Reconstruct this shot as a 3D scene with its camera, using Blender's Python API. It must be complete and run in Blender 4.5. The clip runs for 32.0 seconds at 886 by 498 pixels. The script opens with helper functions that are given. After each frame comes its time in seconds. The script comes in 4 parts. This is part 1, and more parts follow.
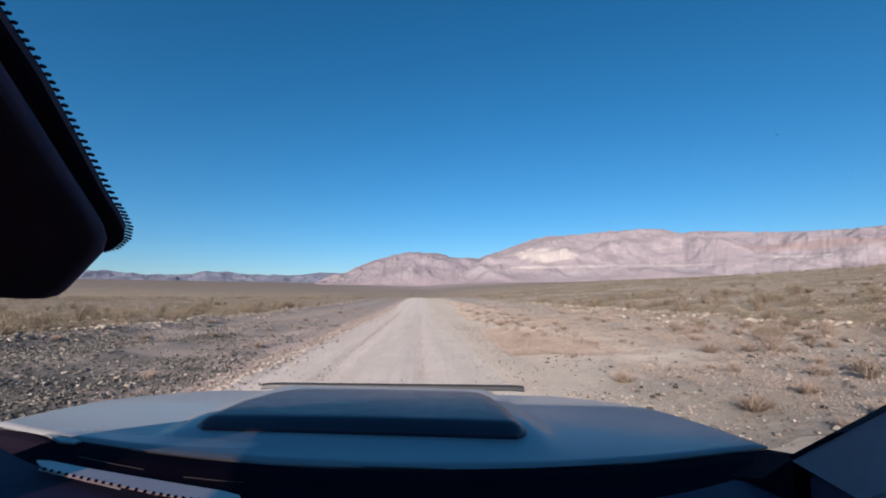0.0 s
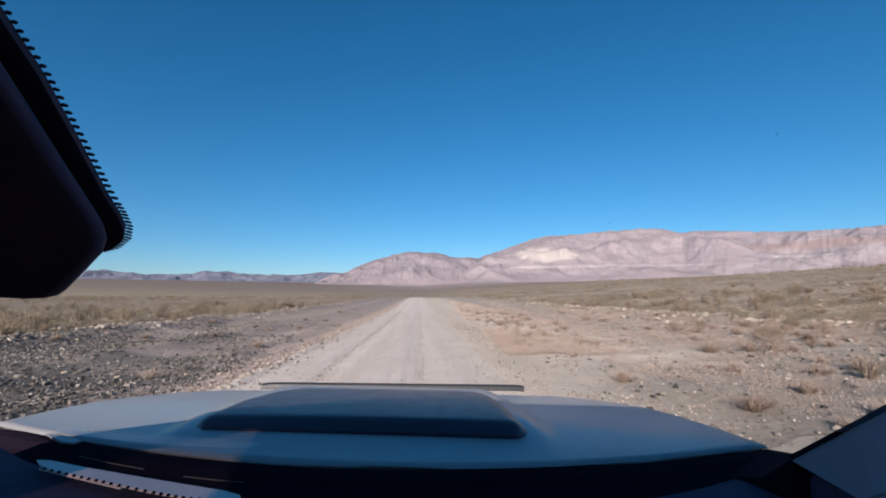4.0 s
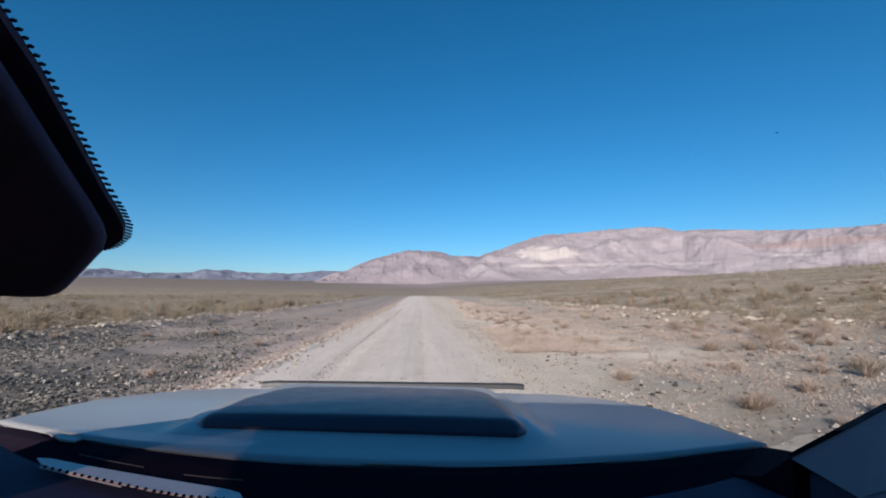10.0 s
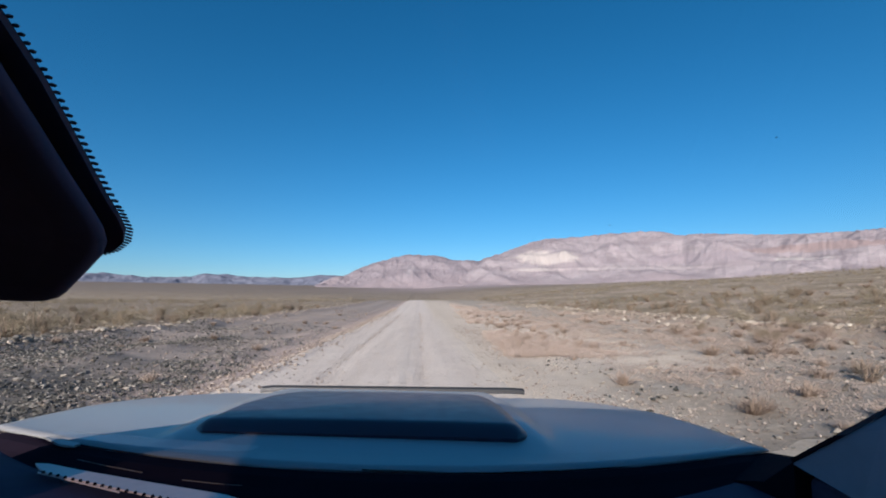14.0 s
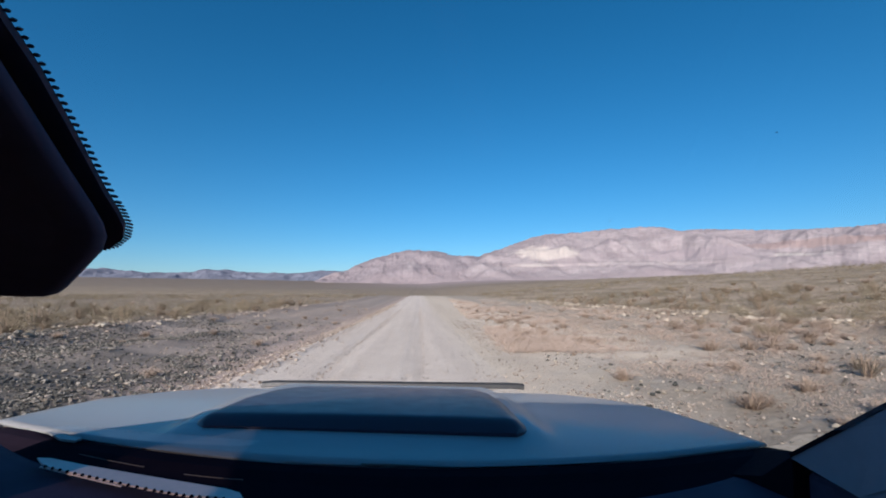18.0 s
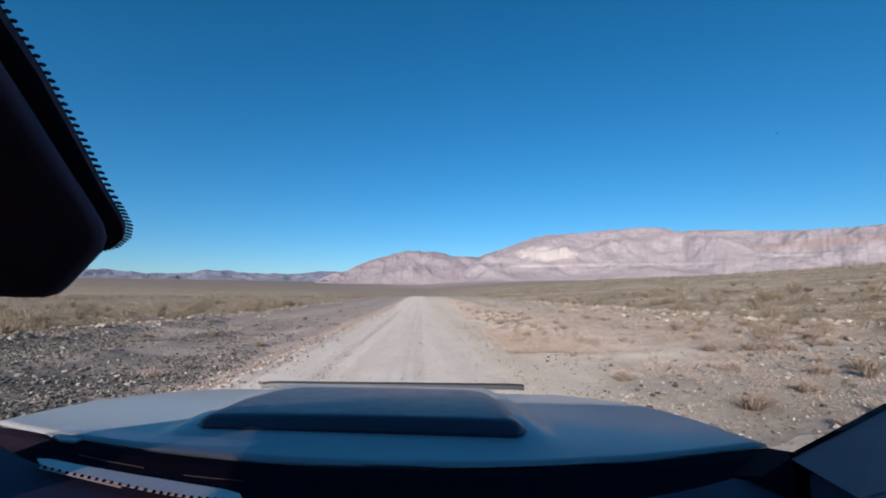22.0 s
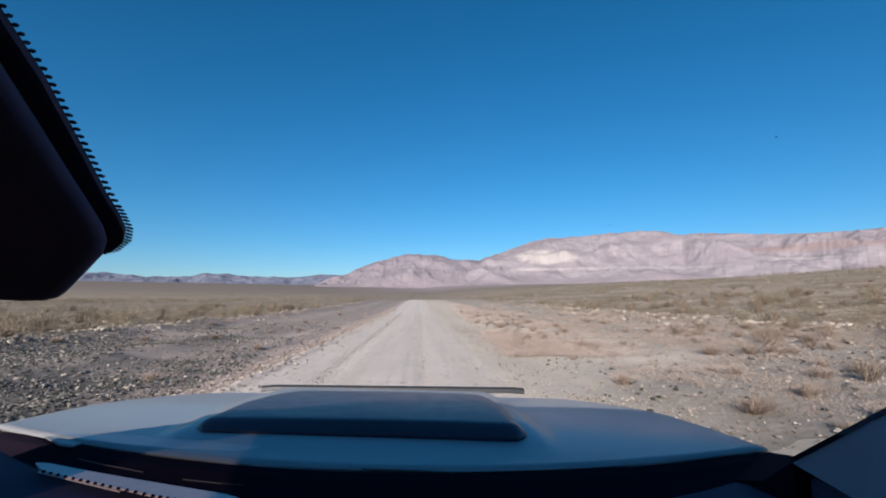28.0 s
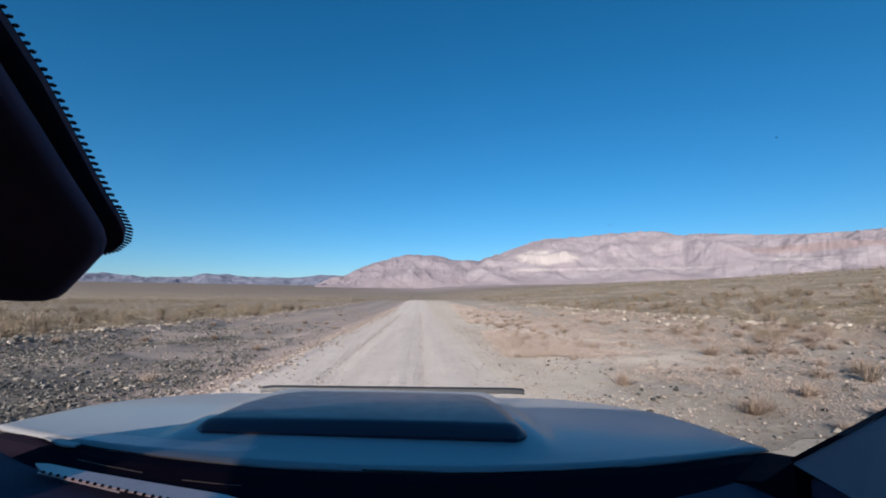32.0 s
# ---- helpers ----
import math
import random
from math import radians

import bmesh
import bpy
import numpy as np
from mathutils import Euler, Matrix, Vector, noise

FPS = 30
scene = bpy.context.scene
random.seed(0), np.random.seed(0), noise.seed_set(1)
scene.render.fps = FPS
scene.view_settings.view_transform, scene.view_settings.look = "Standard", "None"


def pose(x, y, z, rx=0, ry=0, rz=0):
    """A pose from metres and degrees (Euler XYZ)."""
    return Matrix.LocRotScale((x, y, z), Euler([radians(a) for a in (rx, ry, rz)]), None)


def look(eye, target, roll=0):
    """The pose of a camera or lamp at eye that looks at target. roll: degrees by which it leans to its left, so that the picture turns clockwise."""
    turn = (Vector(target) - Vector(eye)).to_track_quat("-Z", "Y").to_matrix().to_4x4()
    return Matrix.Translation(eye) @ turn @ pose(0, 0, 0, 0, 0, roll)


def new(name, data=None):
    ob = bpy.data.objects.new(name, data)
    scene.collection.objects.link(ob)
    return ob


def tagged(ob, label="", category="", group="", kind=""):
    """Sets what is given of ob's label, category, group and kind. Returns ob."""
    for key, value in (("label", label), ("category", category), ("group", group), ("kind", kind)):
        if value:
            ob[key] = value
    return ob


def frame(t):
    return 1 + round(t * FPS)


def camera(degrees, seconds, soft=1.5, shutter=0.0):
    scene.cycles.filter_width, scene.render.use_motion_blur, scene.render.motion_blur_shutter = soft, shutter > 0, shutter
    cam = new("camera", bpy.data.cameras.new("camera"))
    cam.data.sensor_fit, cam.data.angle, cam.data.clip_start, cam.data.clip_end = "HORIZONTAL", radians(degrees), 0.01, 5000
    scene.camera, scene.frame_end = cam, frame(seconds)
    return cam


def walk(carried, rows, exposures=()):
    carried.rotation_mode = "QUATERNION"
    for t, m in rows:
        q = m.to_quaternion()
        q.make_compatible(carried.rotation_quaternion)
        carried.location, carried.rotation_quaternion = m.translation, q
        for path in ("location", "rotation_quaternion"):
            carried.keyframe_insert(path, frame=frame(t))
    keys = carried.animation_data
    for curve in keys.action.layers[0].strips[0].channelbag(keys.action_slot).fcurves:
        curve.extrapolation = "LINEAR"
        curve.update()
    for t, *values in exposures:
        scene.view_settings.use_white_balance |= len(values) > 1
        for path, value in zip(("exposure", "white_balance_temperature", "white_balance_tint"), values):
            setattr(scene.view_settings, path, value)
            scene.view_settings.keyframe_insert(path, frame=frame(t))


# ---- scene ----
# The camera is fixed inside the cab of a vehicle, behind its windscreen, and shakes with it.
cam = camera(90.0, 32.0, soft=1.9)
# seconds, degrees by which the camera nods upwards
NOD = [(0, .2), (.5, .65), (1, .33), (1.5, .3), (2, -.07), (2.5, .65), (3, .8), (3.5, .6), (4.2, .1), (4.9, .4), (5.5, .27), (6, .65),
       (6.5, 0), (7, -.1), (7.5, .52), (8, .4), (8.5, 0), (9, .1), (9.5, .22), (10, -.03), (10.5, .1), (11, .16), (11.5, .1),
       (12, .07), (12.5, -.12), (13, 0), (13.5, .1), (14, .52), (14.5, .33), (15.2, .05), (15.9, .2), (16.5, -.03), (17, 0),
       (17.5, .1), (18, -.06), (18.5, .13), (19, 0), (19.5, -.07), (20, 0), (20.5, -.03), (21, .26), (21.5, .2), (22, .03),
       (22.5, .07), (23, .13), (23.5, .3), (24, .3), (24.5, 0), (25, .65), (25.5, .27), (26.2, .1), (26.9, .3), (27.5, .4),
       (28, .46), (28.5, .2), (29, .26), (29.5, 0), (30, .52), (30.5, .6), (31, .07), (31.5, .46), (32, .52)]
CAM_PITCH, CAM_YAW, CAM_Z = 6.04, -3.07, 1.5
walk(cam, [(t, pose(0, 0, CAM_Z, 90 + CAM_PITCH + n, 0, CAM_YAW)) for t, n in NOD], [(0, 0.70, 6250, 18), (3, 0.70, 6250, 18), (6, 0.68, 6060, 15), (8.5, 0.68, 6000, 14)])

# ---- world and sun: clear sky, low sun behind and to one side ----
SUN_AZ, SUN_EL = 200.0, 21.0  # clockwise from the road's heading
world = bpy.data.worlds.new("sky")
scene.world = world
world.use_nodes = True
wn = world.node_tree.nodes
sky = wn.new("ShaderNodeTexSky")
sky.sky_type, sky.sun_disc = "NISHITA", False
sky.sun_elevation, sky.sun_rotation = radians(SUN_EL), radians(SUN_AZ)
sky.altitude, sky.air_density, sky.dust_density, sky.ozone_density = 900, 1.0, 0.6, 5.0
wn["Background"].inputs["Strength"].default_value = 0.0695
vivid = wn.new("ShaderNodeHueSaturation")
vivid.inputs["Hue"].default_value = 0.4865
vivid.inputs["Saturation"].default_value = 1.21
world.node_tree.links.new(sky.outputs[0], vivid.inputs["Color"])
world.node_tree.links.new(vivid.outputs[0], wn["Background"].inputs["Color"])
sun = new("sun", bpy.data.lights.new("sun", "SUN"))
sun.data.energy, sun.data.angle, sun.data.color = 5.0, radians(0.55), (1.0, 0.90, 0.78)
_a, _e = radians(SUN_AZ), radians(SUN_EL)
sun.matrix_world = look((60 * math.sin(_a) * math.cos(_e), 60 * math.cos(_a) * math.cos(_e), 60 * math.sin(_e)), (0, 0, 0))

# ---- numeric noise for the terrain ----
_rng = np.random.RandomState(7)
_perm = np.concatenate([_rng.permutation(512)] * 3)
_grad = _rng.uniform(-1, 1, (512, 2))


def perlin(x, y):
    xi, yi = np.floor(x).astype(int), np.floor(y).astype(int)
    xf, yf = x - xi, y - yi
    u, v = xf * xf * xf * (xf * (xf * 6 - 15) + 10), yf * yf * yf * (yf * (yf * 6 - 15) + 10)

    def g(i, j):
        k = _perm[_perm[(xi + i) % 512] + (yi + j) % 512] % 512
        return _grad[k, 0] * (xf - i) + _grad[k, 1] * (yf - j)

    a, b = g(0, 0) + u * (g(1, 0) - g(0, 0)), g(0, 1) + u * (g(1, 1) - g(0, 1))
    return 1.3 * (a + v * (b - a))


def fbm(x, y, octaves=4, gain=0.5):
    s, a = 0, 1.0
    for i in range(octaves):
        s = s + a * perlin(x * 2 ** i + 17.3 * i, y * 2 ** i - 9.1 * i)
        a *= gain
    return s


def ridged(x, y, octaves=5, gain=0.5):
    s, a, w = 0, 1.0, 1.0
    for i in range(octaves):
        n = (1 - np.abs(perlin(x * 2 ** i + 5.7 * i, y * 2 ** i + 3.3 * i))) ** 2
        s = s + a * n * w
        w = np.clip(n * 1.4, 0, 1)
        a *= gain
    return s


def smooth(a, b, x):
    t = np.clip((x - a) / (b - a), 0, 1)
    return t * t * (3 - 2 * t)


ROAD_L, ROAD_R = -3.3, 1.55


def ground_z(x, y):
    """Height of the desert floor. The road runs along y, its bed between ROAD_L and ROAD_R."""
    x, y = np.asarray(x, float), np.asarray(y, float)
    wob = 0.35 * perlin(y * 0.11, y * 0 + 3.0)
    near = smooth(900, 60, np.hypot(x, y))
    xl, xr = -x + ROAD_L + wob, x - ROAD_R + wob
    z = -0.10 * smooth(0.0, 0.5, xl) - 0.16 * smooth(0.4, 1.5, xl) + 0.16 * smooth(2.0, 6.5, xl)
    z = z + (0.10 + 0.07 * perlin(x * 0.8, y * 0.12)) * np.exp(-((xl - 5.0) / 1.2) ** 2)
    z = z + (0.07 + 0.10 * perlin(x * 0.5, y * 0.25 + 9)) * np.exp(-((xl - 2.4 - 0.5 * perlin(y * 0.09, 7 + y * 0)) / 0.45) ** 2)
    z = z + (0.34 + 0.30 * perlin(x * 0.3, y * 0.2)) * np.exp(-((xl - 9.3 - 0.9 * perlin(y * 0.06, 2 + y * 0)) / 1.1) ** 2)
    z = z - 0.06 * smooth(0.2, 1.6, xr) + 0.06 * smooth(2.5, 6, xr)
    z = z + (0.30 + 0.22 * perlin(x * 0.25, y * 0.18 + 40)) * np.exp(-((xr - 17.0 - 2 * perlin(y * 0.03, 5 + y * 0)) / 1.6) ** 2)
    off = smooth(0, 2.5, np.maximum(xl, xr))
    z = z + off * near * (0.07 * fbm(x * 0.45, y * 0.45, 4) + 0.10 * fbm(x * 0.1, y * 0.1, 2) + 0.035 * ridged(x * 0.9, y * 0.32, 2))
    bed = np.minimum(-xl, -xr)
    z = z - 0.07 * smooth(-0.05, 0.35, bed)
    # the fan rises to one side, and the plain towards the mountains
    z = z + 0.098 * 300 * (1 - np.exp(-np.clip(x - 19, 0, None) / 300)) * smooth(-300, 60, y + 200)
    z = z + 1.25 * smooth(25, 170, y)
    z = z + (0.1 * np.exp(-((y - 165) / 55) ** 2) - 3.8 * smooth(185, 330, y) * smooth(760, 480, y)) * smooth(95, 35, np.abs(x + 1))
    z = z + 0.020 * np.clip(y - 260, 0, None) + 0.014 * np.clip(y - 1200, 0, None) + 0.018 * np.clip(-x - 120, 0, None) * smooth(0, 900, y)
    z = z + smooth(80, 500, np.hypot(x, y)) * 1.2 * fbm(x * 0.006, y * 0.006, 3)
    return z


# ---- materials ----
def nodes_of(name):
    m = bpy.data.materials.new(name)
    m.use_nodes = True
    return m, m.node_tree.nodes, m.node_tree.links, m.node_tree.nodes["Principled BSDF"]


def tex(nodes, links, coord, scale, detail=4, rough=0.6, stretch=(1, 1, 1)):
    mp = nodes.new("ShaderNodeMapping")
    mp.inputs["Scale"].default_value = stretch
    links.new(coord, mp.inputs["Vector"])
    n = nodes.new("ShaderNodeTexNoise")
    n.inputs["Scale"].default_value, n.inputs["Detail"].default_value, n.inputs["Roughness"].default_value = scale, detail, rough
    links.new(mp.outputs[0], n.inputs["Vector"])
    return n.outputs["Fac"]


def ramp(nodes, links, fac, stops):
    r = nodes.new("ShaderNodeValToRGB")
    els = r.color_ramp.elements
    while len(els) < len(stops):
        els.new(0.5)
    for e, (p, c) in zip(els, stops):
        e.position, e.color = p, (*c, 1)
    links.new(fac, r.inputs["Fac"])
    return r.outputs["Color"]


def mix(nodes, links, fac, a, b, mode="MIX"):
    m = nodes.new("ShaderNodeMix")
    m.data_type, m.blend_type = "RGBA", mode
    for sock, v in ((m.inputs["Factor"], fac), (m.inputs["A"], a), (m.inputs["B"], b)):
        if isinstance(v, (int, float)):
            sock.default_value = v
        elif isinstance(v, tuple):
            sock.default_value = (*v, 1)
        else:
            links.new(v, sock)
    return m.outputs["Result"]


def math_node(nodes, links, op, a, b=0.0, clamp=False):
    m = nodes.new("ShaderNodeMath")
    m.operation, m.use_clamp = op, clamp
    for sock, v in zip(m.inputs, (a, b)):
        if isinstance(v, (int, float)):
            sock.default_value = v
        else:
            links.new(v, sock)
    return m.outputs[0]


def bump(nodes, links, bsdf, height, strength, dist):
    b = nodes.new("ShaderNodeBump")
    b.inputs["Strength"].default_value, b.inputs["Distance"].default_value = strength, dist
    links.new(height, b.inputs["Height"])
    links.new(b.outputs[0], bsdf.inputs["Normal"])


def band(nodes, links, value, lo, hi):
    """0 below lo, 1 above hi."""
    m = nodes.new("ShaderNodeMapRange")
    m.interpolation_type = "SMOOTHSTEP"
    m.inputs["From Min"].default_value, m.inputs["From Max"].default_value = lo, hi
    links.new(value, m.inputs["Value"])
    return m.outputs[0]


def plain(name, col, rough=0.5, metal=0.0, coat=0.0, spread=0.12, scale=6.0, grain=0.0, spec=0.5):
    """A surface of one colour with faint two-scale mottling and roughness wear."""
    m, n, l, b = nodes_of(name)
    co = n.new("ShaderNodeTexCoord").outputs["Object"]
    f = tex(n, l, co, scale, 3)
    f2 = tex(n, l, co, scale * 14, 3)
    k = mix(n, l, 0.4, f, f2)
    lo, hi = tuple(c * (1 - spread) for c in col), tuple(min(1, c * (1 + spread)) for c in col)
    l.new(ramp(n, l, k, [(0.3, lo), (0.7, hi)]), b.inputs["Base Color"])
    l.new(ramp(n, l, f2, [(0.3, (rough * 0.85,) * 3), (0.7, (min(1, rough * 1.15),) * 3)]), b.inputs["Roughness"])
    b.inputs["Metallic"].default_value, b.inputs["Coat Weight"].default_value = metal, coat
    b.inputs["Coat Roughness"].default_value, b.inputs["Specular IOR Level"].default_value = 0.04, spec
    if grain:
        bump(n, l, b, f2, 0.4, grain)
    return m


def ground_material():
    m, n, l, b = nodes_of("desert_floor")
    pos = n.new("ShaderNodeNewGeometry").outputs["Position"]
    sep = n.new("ShaderNodeSeparateXYZ")
    l.new(pos, sep.inputs[0])
    x, y = sep.outputs["X"], sep.outputs["Y"]
    big, mid, fine = tex(n, l, pos, 0.05, 4), tex(n, l, pos, 0.6, 5), tex(n, l, pos, 9, 6, 0.75)
    patch = tex(n, l, pos, 0.16, 5, 0.65, (1, 0.55, 1))
    # open desert: tan soil, olive and straw patches of low growth
    soil = ramp(n, l, mid, [(0.3, (0.265, 0.207, 0.15)), (0.5, (0.36, 0.285, 0.21)), (0.72, (0.50, 0.405, 0.31))])
    scrub = ramp(n, l, fine, [(0.3, (0.17, 0.135, 0.085)), (0.7, (0.30, 0.235, 0.15))])
    desert = mix(n, l, band(n, l, patch, 0.42, 0.58), soil, scrub)
    # tone shifts with y: to brown, then brown on one side, mauve on the other
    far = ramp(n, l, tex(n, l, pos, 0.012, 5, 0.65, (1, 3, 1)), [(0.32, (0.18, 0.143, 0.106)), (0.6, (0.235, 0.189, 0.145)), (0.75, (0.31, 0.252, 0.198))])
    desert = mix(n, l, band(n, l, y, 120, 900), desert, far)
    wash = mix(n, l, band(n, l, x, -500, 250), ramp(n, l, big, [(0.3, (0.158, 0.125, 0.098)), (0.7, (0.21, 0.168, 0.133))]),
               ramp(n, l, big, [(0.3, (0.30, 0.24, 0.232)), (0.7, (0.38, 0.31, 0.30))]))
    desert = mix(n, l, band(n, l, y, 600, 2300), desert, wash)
    # worked verge beside the road
    verge = ramp(n, l, mix(n, l, 0.5, mid, fine), [(0.3, (0.30, 0.235, 0.20)), (0.5, (0.39, 0.31, 0.265)), (0.7, (0.52, 0.425, 0.36))])
    gravel = ramp(n, l, fine, [(0.3, (0.068, 0.066, 0.059)), (0.5, (0.122, 0.114, 0.10)), (0.72, (0.235, 0.212, 0.18))])
    sand = ramp(n, l, mix(n, l, 0.5, mid, fine), [(0.3, (0.48, 0.39, 0.30)), (0.5, (0.61, 0.515, 0.405)), (0.7, (0.73, 0.63, 0.505))])
    jit = math_node(n, l, "MULTIPLY", math_node(n, l, "SUBTRACT", mid, 0.5), 5.0)
    xj = math_node(n, l, "ADD", x, jit)
    stony = ramp(n, l, fine, [(0.3, (0.165, 0.143, 0.112)), (0.5, (0.275, 0.241, 0.192)), (0.72, (0.42, 0.37, 0.30))])
    tufty = tex(n, l, pos, 0.9, 5, 0.7)
    sand = mix(n, l, math_node(n, l, "MULTIPLY", math_node(n, l, "MULTIPLY", band(n, l, tufty, 0.5, 0.62), band(n, l, xj, 2.5, 6.0)), 0.6), sand, (0.415, 0.33, 0.262))
    sand = mix(n, l, math_node(n, l, "MULTIPLY", band(n, l, tex(n, l, pos, 0.32, 5, 0.7, (1, 0.7, 1)), 0.5, 0.6), math_node(n, l, "MULTIPLY", band(n, l, xj, 2.5, 6.0), 0.4)), sand, (0.425, 0.345, 0.275))
    bank = mix(n, l, 0.45, verge, ramp(n, l, fine, [(0.3, (0.15, 0.138, 0.115)), (0.7, (0.30, 0.27, 0.225))]))
    gravel_l = mix(n, l, band(n, l, math_node(n, l, "ADD", y, math_node(n, l, "MULTIPLY", jit, 4.0)), 7, 16), gravel, bank)
    left = mix(n, l, band(n, l, xj, -6.4, -4.6), gravel_l, verge)
    left = mix(n, l, band(n, l, xj, -13.6, -12.2), mix(n, l, 0.55, desert, ramp(n, l, mid, [(0.3, (0.15, 0.12, 0.088)), (0.7, (0.255, 0.205, 0.15))])), left)
    right = mix(n, l, band(n, l, xj, 6.0, 9.5), sand, mix(n, l, band(n, l, math_node(n, l, "ADD", y, jit), 9, 17), mix(n, l, 0.25, stony, sand), mix(n, l, 0.35, stony, sand)))
    strewn = math_node(n, l, "MULTIPLY", band(n, l, math_node(n, l, "ADD", x, math_node(n, l, "MULTIPLY", jit, 0.5)), 2.4, 4.2), math_node(n, l, "SUBTRACT", 0.85, band(n, l, math_node(n, l, "ADD", y, jit), 6, 13), True))
    right = mix(n, l, strewn, right, stony)
    right = mix(n, l, band(n, l, xj, 14.5, 19.5), right, desert)
    col = mix(n, l, band(n, l, x, -1.2, -0.8), left, right)
    col = mix(n, l, band(n, l, math_node(n, l, "ADD", y, math_node(n, l, "MULTIPLY", jit, 14.0)), 80, 260), col, desert)
    col = mix(n, l, math_node(n, l, "MULTIPLY", math_node(n, l, "SUBTRACT", 0.62, big), 0.5, True), col, (0.30, 0.22, 0.15))
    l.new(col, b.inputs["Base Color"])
    b.inputs["Roughness"].default_value = 0.95
    b.inputs["Specular IOR Level"].default_value = 0.15
    bump(n, l, b, mix(n, l, 0.35, fine, mid), 0.6, 0.04)
    return m


def road_material():
    m, n, l, b = nodes_of("road_gravel")
    pos = n.new("ShaderNodeNewGeometry").outputs["Position"]
    streak = tex(n, l, pos, 2.2, 5, 0.6, (1, 0.03, 1))
    mid, fine, grit = tex(n, l, pos, 0.8, 5), tex(n, l, pos, 22, 5, 0.75), tex(n, l, pos, 70, 3, 0.8)
    k = mix(n, l, 0.45, streak, mid)
    col = ramp(n, l, k, [(0.32, (0.54, 0.455, 0.38)), (0.5, (0.63, 0.54, 0.455)), (0.68, (0.71, 0.615, 0.52))])
    col = mix(n, l, band(n, l, fine, 0.58, 0.72), col, (0.66, 0.60, 0.53))
    col = mix(n, l, band(n, l, math_node(n, l, "SUBTRACT", 1.0, fine), 0.6, 0.75), col, (0.38, 0.325, 0.275))
    # the margin on the sandy side takes the colour of the verge
    sep = n.new("ShaderNodeSeparateXYZ")
    l.new(pos, sep.inputs[0])
    xe = math_node(n, l, "ADD", sep.outputs["X"], math_node(n, l, "MULTIPLY", math_node(n, l, "SUBTRACT", mid, 0.5), 2.0))
    verge = ramp(n, l, mix(n, l, 0.5, mid, fine), [(0.3, (0.51, 0.425, 0.335)), (0.5, (0.63, 0.54, 0.435)), (0.7, (0.73, 0.635, 0.52))])
    col = mix(n, l, band(n, l, xe, 0.7, 1.7), col, verge)
    l.new(col, b.inputs["Base Color"])
    b.inputs["Roughness"].default_value, b.inputs["Specular IOR Level"].default_value = 0.95, 0.15
    bump(n, l, b, mix(n, l, 0.5, mix(n, l, 0.5, fine, grit), streak), 0.7, 0.03)
    return m


def rock_material(name, stops, island=True):
    """Weathered stone; each stone takes its own tone."""
    m, n, l, b = nodes_of(name)
    geo = n.new("ShaderNodeNewGeometry")
    rnd = geo.outputs["Random Per Island"] if island else n.new("ShaderNodeObjectInfo").outputs["Random"]
    tone = ramp(n, l, rnd, stops)
    f = tex(n, l, geo.outputs["Position"], 14, 5, 0.7)
    l.new(mix(n, l, 0.7, tone, ramp(n, l, f, [(0.3, (0.55, 0.52, 0.5)), (0.7, (1, 1, 1))]), "MULTIPLY"), b.inputs["Base Color"])
    b.inputs["Roughness"].default_value, b.inputs["Specular IOR Level"].default_value = 0.9, 0.2
    bump(n, l, b, f, 0.6, 0.02)
    return m


def plant_material(name, stops, island=True):
    m, n, l, b = nodes_of(name)
    geo = n.new("ShaderNodeNewGeometry")
    oi = n.new("ShaderNodeObjectInfo").outputs["Random"]
    rnd = mix(n, l, 0.4, geo.outputs["Random Per Island"], oi)
    f = tex(n, l, geo.outputs["Position"], 3, 3)
    l.new(ramp(n, l, mix(n, l, 0.35, rnd, f), stops), b.inputs["Base Color"])
    b.inputs["Roughness"].default_value, b.inputs["Specular IOR Level"].default_value = 0.85, 0.2
    return m


